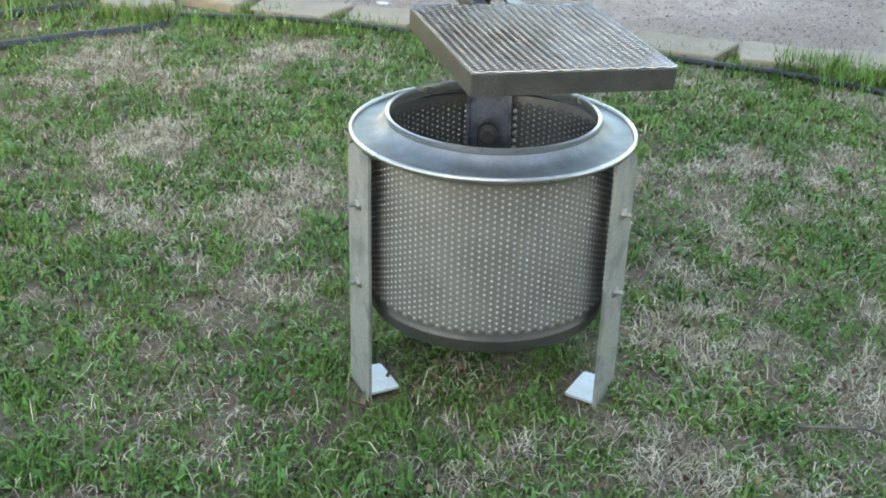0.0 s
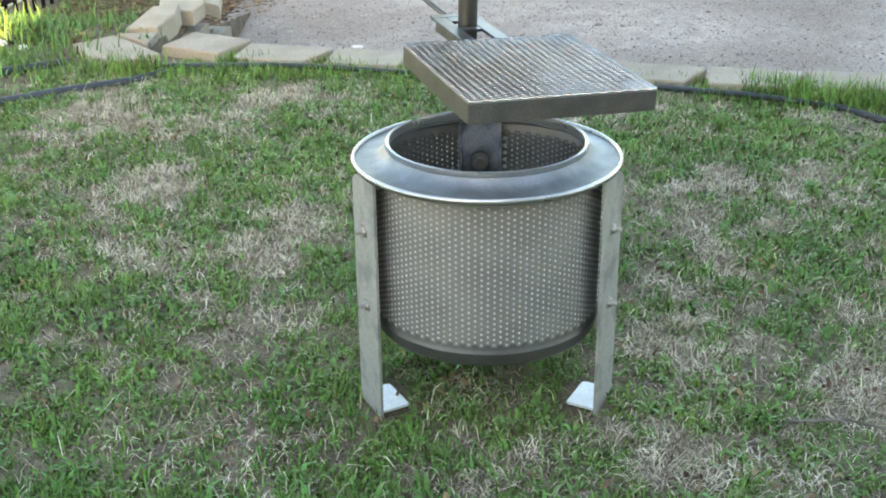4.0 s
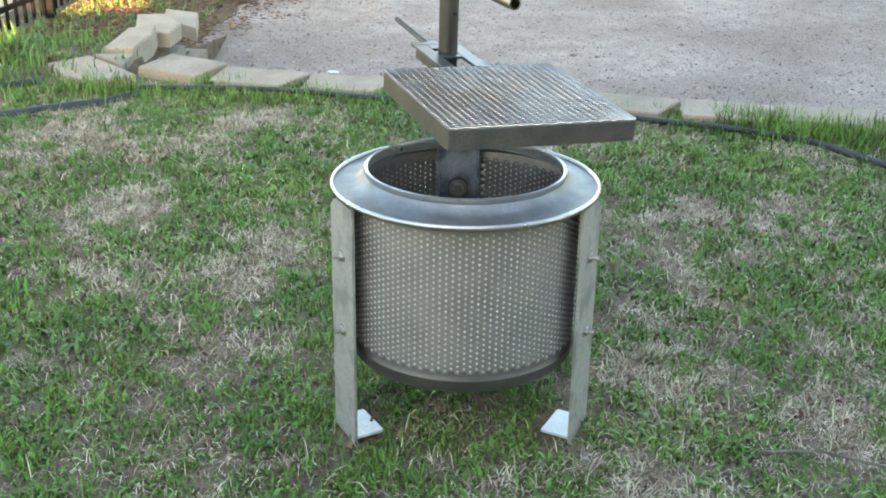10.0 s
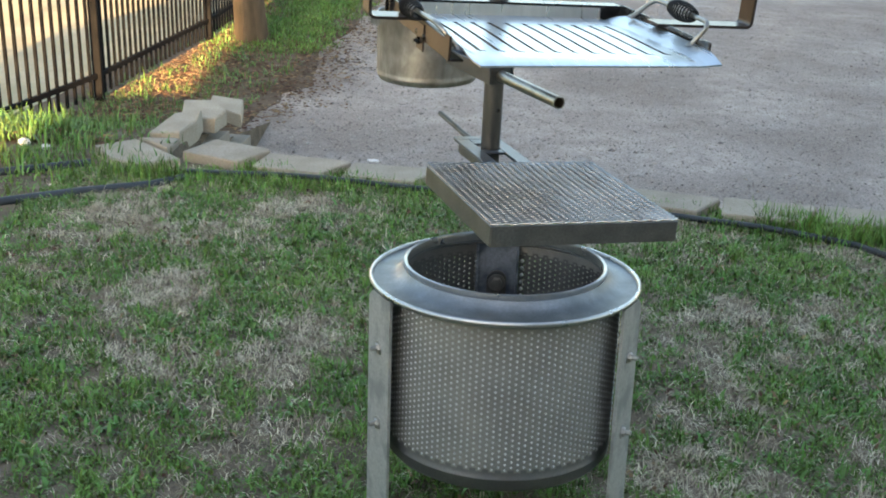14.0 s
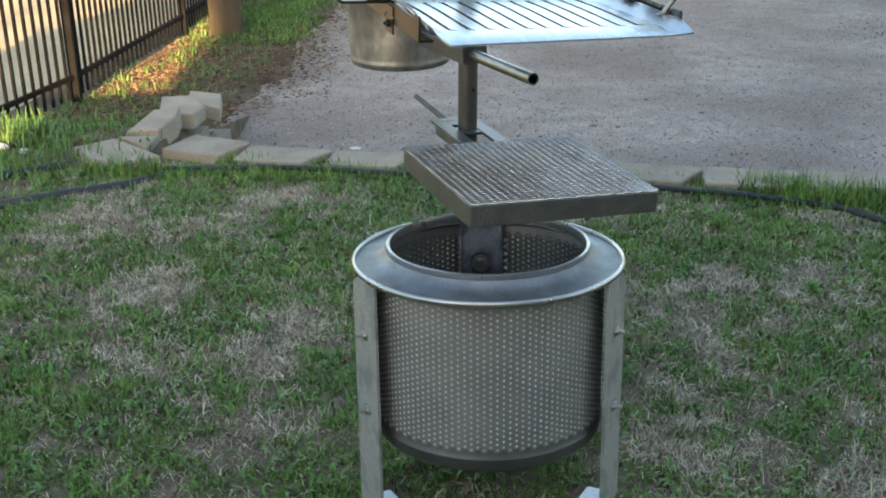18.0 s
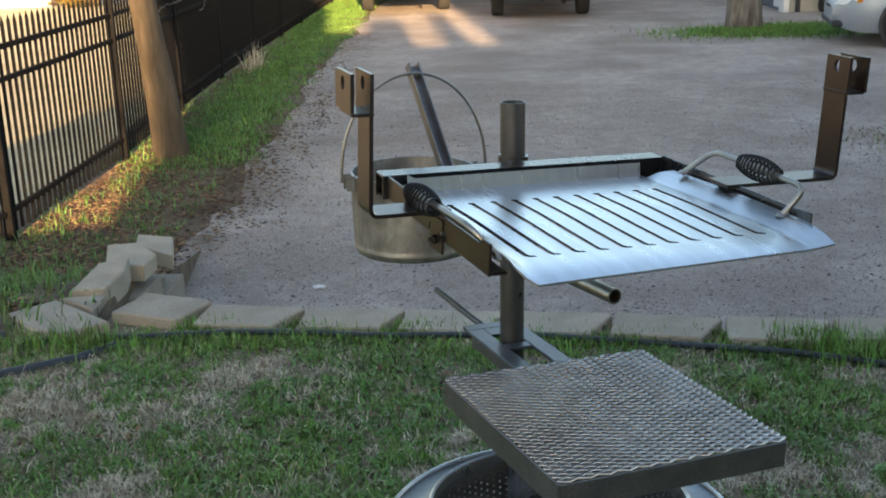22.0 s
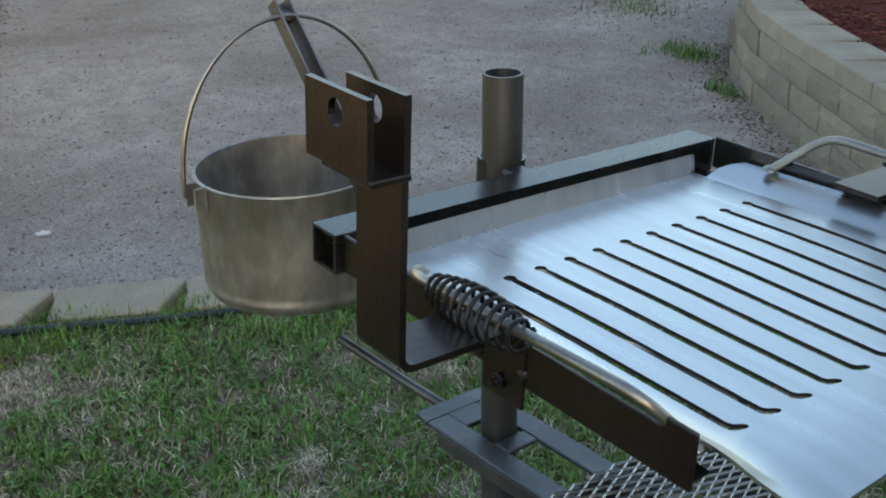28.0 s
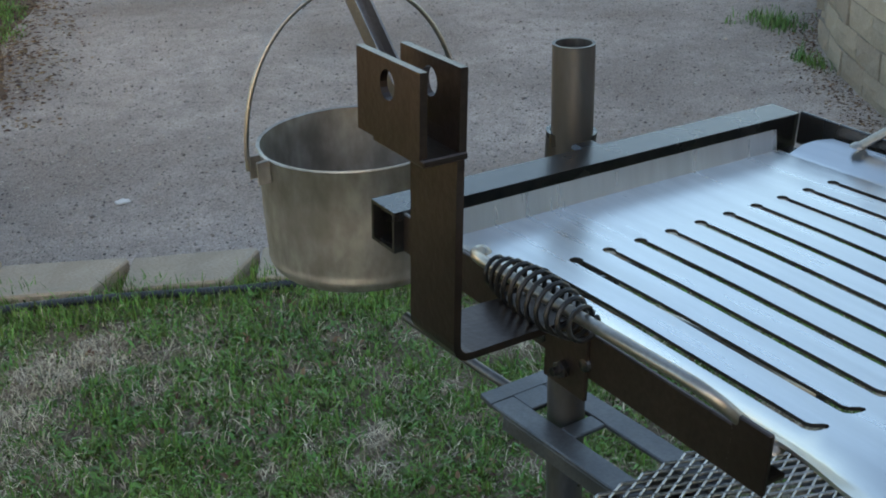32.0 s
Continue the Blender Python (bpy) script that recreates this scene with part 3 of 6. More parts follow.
# ---- the drum fire pit on its legs ----
TILT = pose(0.005, 0, 0, -2.9)
drum = thing("drum_fire_pit", "washing machine drum turned fire pit standing on plate legs", "fire pit", TILT)
R_BODY, Z0, Z1 = 0.238, 0.21, 0.515


def perforated(r, z0, z1, cols, rows, boss=0.0028, lift=0.0014, rings=4):
    """A cylinder wall of staggered cells, each with a punched, slightly raised hole."""
    pts, quads = [], []
    dz, da = (z1 - z0) / rows, 2 * math.pi / cols
    ang = [math.pi / 4 + k * math.pi / 4 for k in range(8)]
    for i in range(rows):
        for j in range(cols):
            a0 = j * da
            zc, hw, hh = z0 + (i + 0.5 + 0.5 * (j % 2)) * dz, da / 2, dz / 2
            mid = (a0 + hw) % (2 * math.pi)
            n = len(pts)
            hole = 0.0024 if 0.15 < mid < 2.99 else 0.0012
            for sa, sz in ((1, 1), (0, 1), (-1, 1), (-1, 0), (-1, -1), (0, -1), (1, -1), (1, 0)):
                pts.append((a0 + hw + sa * hw, zc + sz * hh, 0.0))
            for rad, up in ((boss, 0.0), (boss * 0.8, lift * 0.75), (max(hole, boss * 0.45), lift), (hole, -0.0012))[:rings]:
                for t in ang:
                    pts.append((a0 + hw + rad / r * math.cos(t), zc + rad * math.sin(t), up))
            for l in range(rings):
                quads += [(n + 8 * l + k, n + 8 * l + (k + 1) % 8, n + 8 * l + 8 + (k + 1) % 8, n + 8 * l + 8 + k) for k in range(8)]
    a = np.array(pts)
    rr = r + a[:, 2]
    return np.stack([rr * np.cos(a[:, 0]), rr * np.sin(a[:, 0]), a[:, 1]], 1), np.array(quads, np.int32)


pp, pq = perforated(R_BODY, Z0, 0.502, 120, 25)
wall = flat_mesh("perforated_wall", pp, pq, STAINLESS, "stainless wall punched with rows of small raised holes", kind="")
# front dimples get brighter steel: their highlights are put into the colour
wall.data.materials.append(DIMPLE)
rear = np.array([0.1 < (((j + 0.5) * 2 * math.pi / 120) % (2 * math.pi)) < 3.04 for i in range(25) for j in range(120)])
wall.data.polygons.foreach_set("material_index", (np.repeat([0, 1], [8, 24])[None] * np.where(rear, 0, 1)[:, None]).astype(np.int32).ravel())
wall.data.shade_smooth()
wall.data.set_sharp_from_angle(angle=radians(50))
wall.parent = drum
# a second sheet just inside the wall, in a darker steel
lp, lq = perforated(R_BODY - 0.0024, Z0, 0.502, 120, 25, boss=0.0026, rings=1)
lining = flat_mesh("inner_wall", lp, lq, DARK_LINING, "darker inner face of the punched wall", kind="")
lining.parent = drum
part("wall_top_band", lathe([(R_BODY - 0.0004, 0.5), (R_BODY + 0.0012, 0.51), (R_BODY + 0.002, 0.525)], 96), STAINLESS, drum, smooth=True)
part("bottom_band", lathe([(R_BODY - 0.0006, Z0 + 0.0065), (R_BODY, Z0), (R_BODY + 0.0005, Z0 - 0.010), (R_BODY + 0.002, Z0 - 0.0125), (R_BODY + 0.0026, Z0 - 0.015), (R_BODY + 0.002, Z0 - 0.0175), (R_BODY + 0.0006, Z0 - 0.02), (R_BODY, Z0 - 0.035), (R_BODY - 0.006, Z0 - 0.043), (R_BODY - 0.02, Z0 - 0.047), (0.08, Z0 - 0.03), (0.001, Z0 - 0.03)], 96), BOTTOM, drum, "plain rolled steel bottom with a bead", smooth=True)
part("top_flange", lathe([(0.270, 0.522), (0.272, 0.524), (0.2725, 0.528), (0.2715, 0.5305), (0.266, 0.5295), (0.25, 0.529), (0.236, 0.5305), (0.226, 0.5335), (0.217, 0.5395), (0.2105, 0.547), (0.207, 0.552), (0.2035, 0.552), (0.2, 0.548), (0.2, 0.54), (0.238, 0.522)], 128, closed=True), FLANGE, drum, "dished satin steel flange", smooth=True)
part("flange_bead", lathe([(0.2722 + 0.0046 * math.cos(a), 0.5305 + 0.0055 * math.sin(a)) for a in [2 * math.pi * k / 10 for k in range(10)]], 128, closed=True), BEAD, drum, "bright rolled bead round the flange", smooth=True)
part("opening_rim", lathe([(0.2045, 0.5545), (0.2065, 0.559), (0.206, 0.563), (0.203, 0.5645), (0.1995, 0.5625), (0.1985, 0.557), (0.1995, 0.545), (0.202, 0.545)], 128, closed=True), BEAD, drum, "bright rolled rim of the opening", smooth=True)
# bracket inside, where the drum is bolted to the post
inside = part("mount_bracket", box(0.095, 0.008, 0.34, (0, 0.226, 0.37), 0.003), DARK_INNER, drum, "bluish welded channel bolting the drum to its post", m=pose(0, 0, 0, 0, 0, 1.5))
for sx in (-1, 1):
    part("bracket_flange", box(0.006, 0.012, 0.33, (sx * 0.0445, 0.2155, 0.37), 0.002), DARK_INNER, inside)
part("bolt_tab", prism([(-0.022, 0.0)] + [(0.022 * math.cos(t), 0.07 + 0.022 * math.sin(t)) for t in [math.pi - math.pi * k / 10 for k in range(11)]] + [(0.022, 0.0)], 0, 0.007, 0.002, m=Matrix.Translation((0, 0.222, 0.375)) @ Matrix.Rotation(radians(90), 4, "X")), MILL, inside, "rounded brown steel tab")
# seam bumps in a pale colour that paints in the sky's glint
for k in range(17):
    part("seam_glint", lathe([(0.0, 0.0034), (0.0028, 0.0027), (0.0046, 0.001), (0.005, 0.0)], 10), PALE, inside, m=pose(0.0560, 0.2245, 0.225 + 0.0165 * k, 90, 0, 14), smooth=True)
for zb in (0.30, 0.44):
    part("bolt", joined(lathe([(0.0, 0.012), (0.011, 0.012), (0.013, 0.008), (0.013, 0.0)], 6), lathe([(0.019, 0.002), (0.02, 0.0), (0.012, 0.0)], 20)), BOLT, inside, m=pose(0, 0.214, zb, 90))
for side in (-1, 1):
    ctr, rz = (side * 0.2455, -0.110), 62 if side < 0 else -62
    # local x runs along the plate, y points outwards
    mloc = Matrix.Translation((ctr[0], ctr[1], 0)) @ Matrix.Rotation(math.atan2(ctr[1] * 1.0 - 0.02, ctr[0]) - math.pi / 2, 4, "Z")
    w = 0.049
    poly = [(-w, 0.0), (w, 0.0), (w, 0.505), (w - 0.018, 0.521), (-w, 0.521)]
    if side > 0:
        poly = [(-x, z) for x, z in reversed(poly)]
        poly = [(x, z) for x, z in poly]
    plate = prism([(x, z) for x, z in poly], -0.003, 0.003, 0.0012)
    plate = moved(plate, Matrix.Rotation(radians(90), 4, "X"))
    leg = part("leg", plate, LEG, drum, "pale flat steel plate leg", m=mloc)
    inner = -side * (w - 0.002)
    part("leg_web", box(0.004, 0.026, 0.325, (inner, -0.016, 0.355), 0.001), BLACKBAR, leg, "dark folded web against the drum")
    toe = [(side * a, b) for a, b in ((w, -0.004), (w - 0.001, -0.060), (w - 0.004, -0.064), (-w + 0.004, -0.063), (-w, -0.059), (-w, -0.004))]
    part("foot", prism(toe if side < 0 else toe[::-1], 0.010, 0.016, 0.001), PALE, leg, "pale galvanised foot plate")
    for zb in (0.245, 0.409):
        part("bolt", joined(lathe([(0.0, 0.006), (0.0092, 0.007), (0.0102, 0.005), (0.0102, 0.0)], 6), lathe([(0.0, 0.0018), (0.0145, 0.0018), (0.0145, 0.0)], 18), lathe([(0.0, 0.019), (0.0048, 0.019), (0.0052, 0.0)], 8)), BOLT, leg, m=pose(0, 0.003, zb, -90))

# ---- the post ----
PX, PY = -0.034, 0.35
post = thing("support_post", "upright grey steel pipe post with an open top", "post", pose(PX, PY, 0, 0, 0.7, 0))
part("pipe", sweep([(0, 0, -0.1), (0, 0, 0.4), (0, 0, 0.8), (0, 0, 1.141)], 0.0215, 36, hole=0.0185), PIPE, post, smooth=True)
part("bolt_clamp", box(0.05, 0.016, 0.14, (0.004, -0.026, 0.36), 0.003), MILL, post)
for zc in (0.80, 0.62):
    part("pin_hole", lathe([(0.0, 0.0008), (0.0042, 0.0008), (0.0046, 0.0)], 12), BLACKBAR, post, m=pose(0.0118, -0.018, zc, 90, 0, 33))

# ---- the cooking grate ----
GM = pose(0.0795, 0.0305, 0.7135, 0, 0, 19.3) @ pose(0, 0, 0, 0.5, 3.1, 0)
grate = thing("cooking_grate", "square expanded metal cooking grate on a steel swing arm", "grill grate", GM)
H = 0.191
for k in range(4):
    m = pose(0, 0, 0, 0, 0, 90 * k)
    part("frame_side", joined(box(2 * H - 0.004, 0.004, 0.04, (0, -H + 0.002, -0.022), 0.001, m), box(2 * H - 0.06, 0.03, 0.004, (0, -H + 0.02, -0.040), 0.001, m)), MILL, grate)


def expanded(hx, hy, sw, lw, strand, thick):
    """Diamond mesh of zigzag strands: sw across x, lw along y."""
    pts, quads = [], []
    rows = int(2 * hy / lw)
    lw = 2 * hy / rows
    cols = int(2 * hx / sw)
    sw = 2 * hx / cols

    def strip(ax, ay, bx, by, tilt):
        d = Vector((bx - ax, by - ay, 0)).normalized()
        s = Vector((-d.y, d.x, 0)) * strand / 2
        n = len(pts)
        for px, py in ((ax, ay), (bx, by)):
            for e, zz in ((-1, 0.0), (1, 0.0), (1, -thick), (-1, -thick)):
                sag = 0.005 * (1 - (px / hx) ** 2) * (1 - (py / hy) ** 2)
                pts.append((px + e * s.x, py + e * s.y, zz + 1.6 * e * tilt - sag))
        quads.extend([(n, n + 1, n + 5, n + 4)[::-1], (n + 1, n + 2, n + 6, n + 5)[::-1], (n + 2, n + 3, n + 7, n + 6)[::-1], (n + 3, n, n + 4, n + 7)[::-1]])

    for j in range(rows):
        y0, ym, y1 = -hy + j * lw, -hy + (j + 0.5) * lw, -hy + (j + 1) * lw
        for i in range(cols):
            x0, xm, x1 = -hx + i * sw, -hx + (i + 0.5) * sw, -hx + (i + 1) * sw
            strip(x0, ym, xm, y0, 0.001)
            strip(xm, y0, x1, ym, -0.001)
            strip(x0, ym, xm, y1, -0.001)
            strip(xm, y1, x1, ym, 0.001)
    return np.array(pts), np.array(quads, np.int32)


ep, eq = expanded(H, H, 0.0125, 0.03, 0.0019, 0.0015)
em = flat_mesh("expanded_mesh", ep, eq, GRATE, "diamond expanded metal sheet", kind="")
em.parent, em.matrix_local = grate, pose(0, 0, 0.002, 0, 0, 90)
for sx in (-1, 1):
    part("arm_bar", joined(box(0.033, 0.26, 0.006, (sx * 0.0395, 0.265, -0.006), 0.0015), box(0.006, 0.24, 0.02, (sx * 0.052, 0.255, -0.018), 0.0015)), ARM, grate)
part("arm_plate", joined(box(0.047, 0.024, 0.006, (0, 0.300, -0.0065), 0.0015), box(0.047, 0.05, 0.006, (0, 0.385, -0.0065), 0.0015)), ARM, grate)
part("arm_tip", prism([(-0.056, 0.3955), (0.056, 0.3955), (0.052, 0.42), (-0.052, 0.42)], -0.009, -0.003, 0.001), ARM, grate)
part("handle_rod", sweep([(0.0, 0.40, -0.016), (-0.006, 0.48, -0.012), (-0.014, 0.632, -0.002)], 0.0065, 14), PIPE, grate, smooth=True)

# ---- the griddle in its frame ----
FM = pose(PX + 0.006, PY + 0.002, 1.0485, 0, 0, 17) @ pose(0, 0, 0, 1.7, 2.4, 0)
holder = thing("griddle_stand", "dark steel stand with side brackets carried on the post", "griddle stand", FM)


def square_tube(L, s, wall, at):
    o, i = s / 2, s / 2 - wall
    ring = [(-o, -o), (o, -o), (o, o), (-o, o)]
    inner = [(-i, -i), (i, -i), (i, i), (-i, i)]
    pts = [(x, a, b) for x in (-L / 2, L / 2) for a, b in ring] + [(x, a, b) for x in (-L / 2, L / 2) for a, b in inner]
    f = []
    for k in range(4):
        l = (k + 1) % 4
        f += [(k, 4 + k, 4 + l, l)[::-1], (8 + k, 8 + l, 12 + l, 12 + k)[::-1], (k, l, 8 + l, 8 + k)[::-1], (4 + k, 12 + k, 12 + l, 4 + l)[::-1]]
    return [(x + at[0], y + at[1], z + at[2]) for x, y, z in pts], f


part("back_tube", square_tube(0.512, 0.038, 0.003, (0.0, -0.066, -0.019)), BLACKBAR, holder, "black square tube with open ends")
for sx in (-1, 1):
    part("side_angle", joined(box(0.004, 0.395, 0.036, (-0.247 if sx < 0 else 0.2535, -0.286, -0.018 if sx < 0 else -0.014), 0.001), box(0.026, 0.395, 0.004, (sx * 0.232, -0.286, -0.036), 0.001), box(0.0042, 0.03, 0.044, (sx * 0.247, -0.476, -0.014), 0.001)), BROWN if sx < 0 else BLACKBAR, holder)
part("post_collar", lathe([(0.0222, -0.05), (0.0262, -0.05), (0.0262, 0.0), (0.0222, 0.0)], 32, closed=True), BLACKBAR, holder, m=pose(0.010, 0.002, 0), smooth=True)
part("collar_weld", box(0.03, 0.024, 0.036, (0, -0.036, -0.02), 0.004), BLACKBAR, holder)


def clevis_bracket(sx, out):
    """A flat bar from the frame's side, bent upright, with an open fork on top."""
    v, wd = (-0.291, 0.052) if sx < 0 else (-0.284, 0.05)
    line = bent([(sx * 0.232, 0, 0.003), (sx * out, 0, 0.003), (sx * out, 0, 0.158 if sx < 0 else 0.155)], 0.012, 5)
    pts, f = [], []
    for i, q in enumerate(line):
        d = (line[min(i + 1, len(line) - 1)] - line[max(i - 1, 0)]).normalized()
        nrm = Vector((-d.z, 0, d.x)) * 0.0028
        for e in (-1, 1):
            for s in (-1, 1):
                p = q + nrm * s
                pts.append((p.x, v + e * wd / 2, p.z))
    for i in range(len(line) - 1):
        a, c = 4 * i, 4 * i + 4
        f += [(a, a + 1, c + 1, c), (a + 3, a + 2, c + 2, c + 3), (a + 2, a, c, c + 2), (a + 1, a + 3, c + 3, c + 1)]
    f += [(0, 2, 3, 1), (4 * len(line) - 4, 4 * len(line) - 3, 4 * len(line) - 1, 4 * len(line) - 2)]
    bar = part("side_bracket", (pts, f), BROWN, holder, "brown flat bar bracket bent upright")
    for off in (0.0, 0.026 if sx < 0 else 0.030):
        plate_u = out + off
        hole, outer, seg = 0.0085, [], 16
        hw, h0, h1 = (0.036 if off else 0.033) if sx < 0 else wd / 2 + (0.007 if off else 0.002), (0.146 if sx < 0 else 0.142), (0.199 if sx < 0 else 0.197)
        vc = (-0.280 if off else -0.286) if sx < 0 else v
        shape_pts, shape_f = [], []
        for side in (-1, 1):
            for k in range(seg):
                t = 2 * math.pi * k / seg + math.pi / 4
                c, s = math.cos(t), math.sin(t)
                e = 1 / max(abs(c), abs(s))
                shape_pts.append((sx * plate_u + side * 0.0026, vc + hw * c * e, (h0 + h1) / 2 + (h1 - h0) / 2 * s * e))
            for k in range(seg):
                t = 2 * math.pi * k / seg + math.pi / 4
                shape_pts.append((sx * plate_u + side * 0.0026, vc + hole * math.cos(t), h1 - 0.016 + 1.12 * hole * math.sin(t)))
        for k in range(seg):
            l = (k + 1) % seg
            shape_f += [(k, l, seg + l, seg + k), (2 * seg + l, 2 * seg + k, 3 * seg + k, 3 * seg + l), (k, 2 * seg + k, 2 * seg + l, l), (seg + l, 3 * seg + l, 3 * seg + k, seg + k)]
        part("fork_plate", (shape_pts, shape_f), BROWN, bar)
    part("fork_base", box(0.032 if sx < 0 else 0.036, wd + 0.006, 0.005, (sx * (out + (0.0125 if sx < 0 else 0.0145)), v, 0.145 if sx < 0 else 0.141), 0.001), BROWN, bar)
    return bar


clevis_bracket(-1, 0.3495)
clevis_bracket(1, 0.44)
for vb in (-0.26, -0.31):
    part("rivet", lathe([(0.0, 0.004), (0.005, 0.003), (0.006, 0.0)], 12), BLACKBAR, holder, m=pose(-0.2485, vb - 0.02, -0.026, 0, -90, 0))

tab = part("pivot_tab", box(0.004, 0.046, 0.05, (-0.2495, -0.310, -0.030), 0.001), BROWN, holder, "brown steel tab hanging below the side bar")
part("bolt", joined(lathe([(0.0, 0.006), (0.0062, 0.006), (0.007, 0.0045), (0.007, 0.0)], 6), lathe([(0.0, 0.011), (0.0032, 0.011), (0.0034, 0.0)], 10)), BLACKBAR, tab, m=pose(-0.2516, -0.310, -0.038, 0, -90, 0))
griddle = thing("griddle_plate", "shiny brushed steel griddle with slots and spring handles", "griddle", FM)
slot0, pitch_u = -0.188, 0.0358
HOOK = {-0.466: (-0.0037, 0.0037), -0.470: (-0.0037, 0.0055), -0.4735: (-0.0025, 0.0115), -0.4765: (0.001, 0.0135), -0.4785: (0.008, 0.0115)}
vs = [-0.558, -0.545, -0.525, -0.505, -0.49] + sorted(HOOK) + [-0.44, -0.40, -0.36, -0.32, -0.28, -0.24, -0.215, -0.2076, -0.2055, -0.203, -0.2005, -0.1985, -0.1974, -0.185, -0.16, -0.14, -0.128, -0.124, -0.121, -0.112, -0.1075, -0.1065, -0.1055, -0.1045, -0.1035]


def slot_edge(c, side, v):
    """The edge of one slot at v: a drilled hole at its back end, a hook at its front."""
    if v in HOOK:
        return c + HOOK[v][0 if side < 0 else 1]
    w = 0.0040
    if v > -0.2078:
        w = max(0.0010, math.sqrt(max(0.0, 0.0058 ** 2 - (min(v, -0.1974) + 0.203) ** 2)))
    if v < -0.4785 or v > -0.1974:
        w = 0.0025
    return c + side * w


COLS = [-0.228, -0.222, -0.216, -0.209]
for k in range(11):
    c = slot0 + k * pitch_u
    COLS += [(c, -1), (c, 1)] + ([c + pitch_u / 2] if k < 10 else [])
COLS += [0.193, 0.199, 0.203, 0.207, 0.214, 0.222, 0.231, 0.238, 0.2445]


def col_u(col, v):
    return slot_edge(*col, v) if isinstance(col, tuple) else col


def plate_z(u, v):
    z = -0.019 - 0.006 * max(0.0, min(1.0, (v + 0.3) / 0.18))
    fade = max(0.0, min(1.0, (v + 0.565) / 0.07))
    z += 0.014 * max(0.0, min(1.0, (u - 0.203) / 0.0415)) * fade
    z += 0.010 * max(0.0, min(1.0, (-0.207 - u) / 0.019)) ** 1.5 * fade
    z += 0.0225 * max(0.0, min(1.0, (v + 0.1075) / 0.004))
    z -= 0.005 * max(0.0, (-0.51 - v) / 0.045) ** 2
    z -= 0.0012 * math.sin((u + 0.23) * 7) * math.sin((v + 0.55) * 9)
    return z


def trimmed(u, v):
    """The front edge runs slightly askew and the flange and lip have rounded ends."""
    if v < -0.5:
        v += (v + 0.5) / 0.058 * (0.004 - 0.014 * (u + 0.2) / 0.44)
        if u < -0.205 and v < -0.54:
            u += 0.012 * (-0.54 - v) / 0.02
    if u > 0.203 and v > -0.141:
        u = min(u, 0.2445 - 0.022 * (max(0.0, v + 0.141) / 0.02) ** 2)
    return u, v


nu, nv, TH = len(COLS), len(vs), 0.003
flat_uv = [trimmed(col_u(col, v), v) for v in vs for col in COLS]
gpts = [(u, v, plate_z(u, v)) for u, v in flat_uv] + [(u, v, plate_z(u, v) - TH) for u, v in flat_uv]
lower = nu * nv


def is_open(i, j):
    a, b_, v = COLS[i], COLS[i + 1], (vs[j] + vs[j + 1]) / 2
    if isinstance(a, tuple) and isinstance(b_, tuple) and a[0] == b_[0]:
        return -0.4785 < v < -0.1974
    u = (col_u(a, v) + col_u(b_, v)) / 2
    return (u > 0.203 and v > -0.121) or (v > -0.1075 and (u > 0.196 or u < -0.222))


openc = [[is_open(i, j) for i in range(nu - 1)] for j in range(nv - 1)]
gfc, cut_faces = [], []
for j in range(nv - 1):
    for i in range(nu - 1):
        if openc[j][i]:
            continue
        a, b_, c, d = j * nu + i, j * nu + i + 1, (j + 1) * nu + i + 1, (j + 1) * nu + i
        gfc += [(a, b_, c, d), (lower + d, lower + c, lower + b_, lower + a)]
        for (jj, ii), (p0, p1) in (((j - 1, i), (b_, a)), ((j + 1, i), (d, c)), ((j, i - 1), (a, d)), ((j, i + 1), (c, b_))):
            if not (0 <= jj < nv - 1 and 0 <= ii < nu - 1) or openc[jj][ii]:
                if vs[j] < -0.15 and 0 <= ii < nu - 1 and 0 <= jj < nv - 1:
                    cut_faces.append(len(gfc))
                gfc.append((p0, p1, lower + p1, lower + p0))
plate = part("slotted_plate", (gpts, gfc), BRUSHED, griddle, "brushed slotted steel sheet with upturned edges", smooth=True)
# slot walls take a dark colour that stands in for the shade inside
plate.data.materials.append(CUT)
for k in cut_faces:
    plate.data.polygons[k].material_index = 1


def spring_handle(line, s0, s1, weld):
    """A bent rod with a coiled grip between s0 and s1."""
    rod = part("handle", sweep(bent(line, 0.022, 6), 0.0045, 12), ROD, griddle, "bright bent rod handle", smooth=True)
    a, b_ = Vector(s0), Vector(s1)
    d = (b_ - a)
    e1 = d.orthogonal().normalized()
    e2 = d.normalized().cross(e1)
    coil, turns = [], 11
    for k in range(turns * 14 + 1):
        t = k / (turns * 14)
        r = 0.0065 + 0.0115 * math.sin(math.pi * (0.08 + 0.84 * t)) ** 0.9
        w = 2 * math.pi * turns * t
        coil.append(a + d * t + e1 * (r * math.cos(w)) + e2 * (r * math.sin(w)))
    part("coil_grip", sweep(coil, 0.0019, 6), SPRING, rod, "black coiled spring grip", smooth=True)
    for p in (line[0], line[-1]):
        part("weld", lathe([(0.0, 0.005), (0.005, 0.004), (0.008, 0.0015), (0.009, 0.0)], 12), ROD, rod, m=Matrix.Translation(p))


spring_handle([(-0.228, -0.476, -0.016), (-0.262, -0.452, 0.022), (-0.268, -0.22, 0.018), (-0.222, -0.165, -0.012)], (-0.268, -0.35, 0.018), (-0.268, -0.246, 0.018), True)
spring_handle([(0.236, -0.178, -0.006), (0.262, -0.225, 0.04), (0.262, -0.455, 0.036), (0.236, -0.44, -0.008)], (0.262, -0.295, 0.039), (0.262, -0.39, 0.037), True)

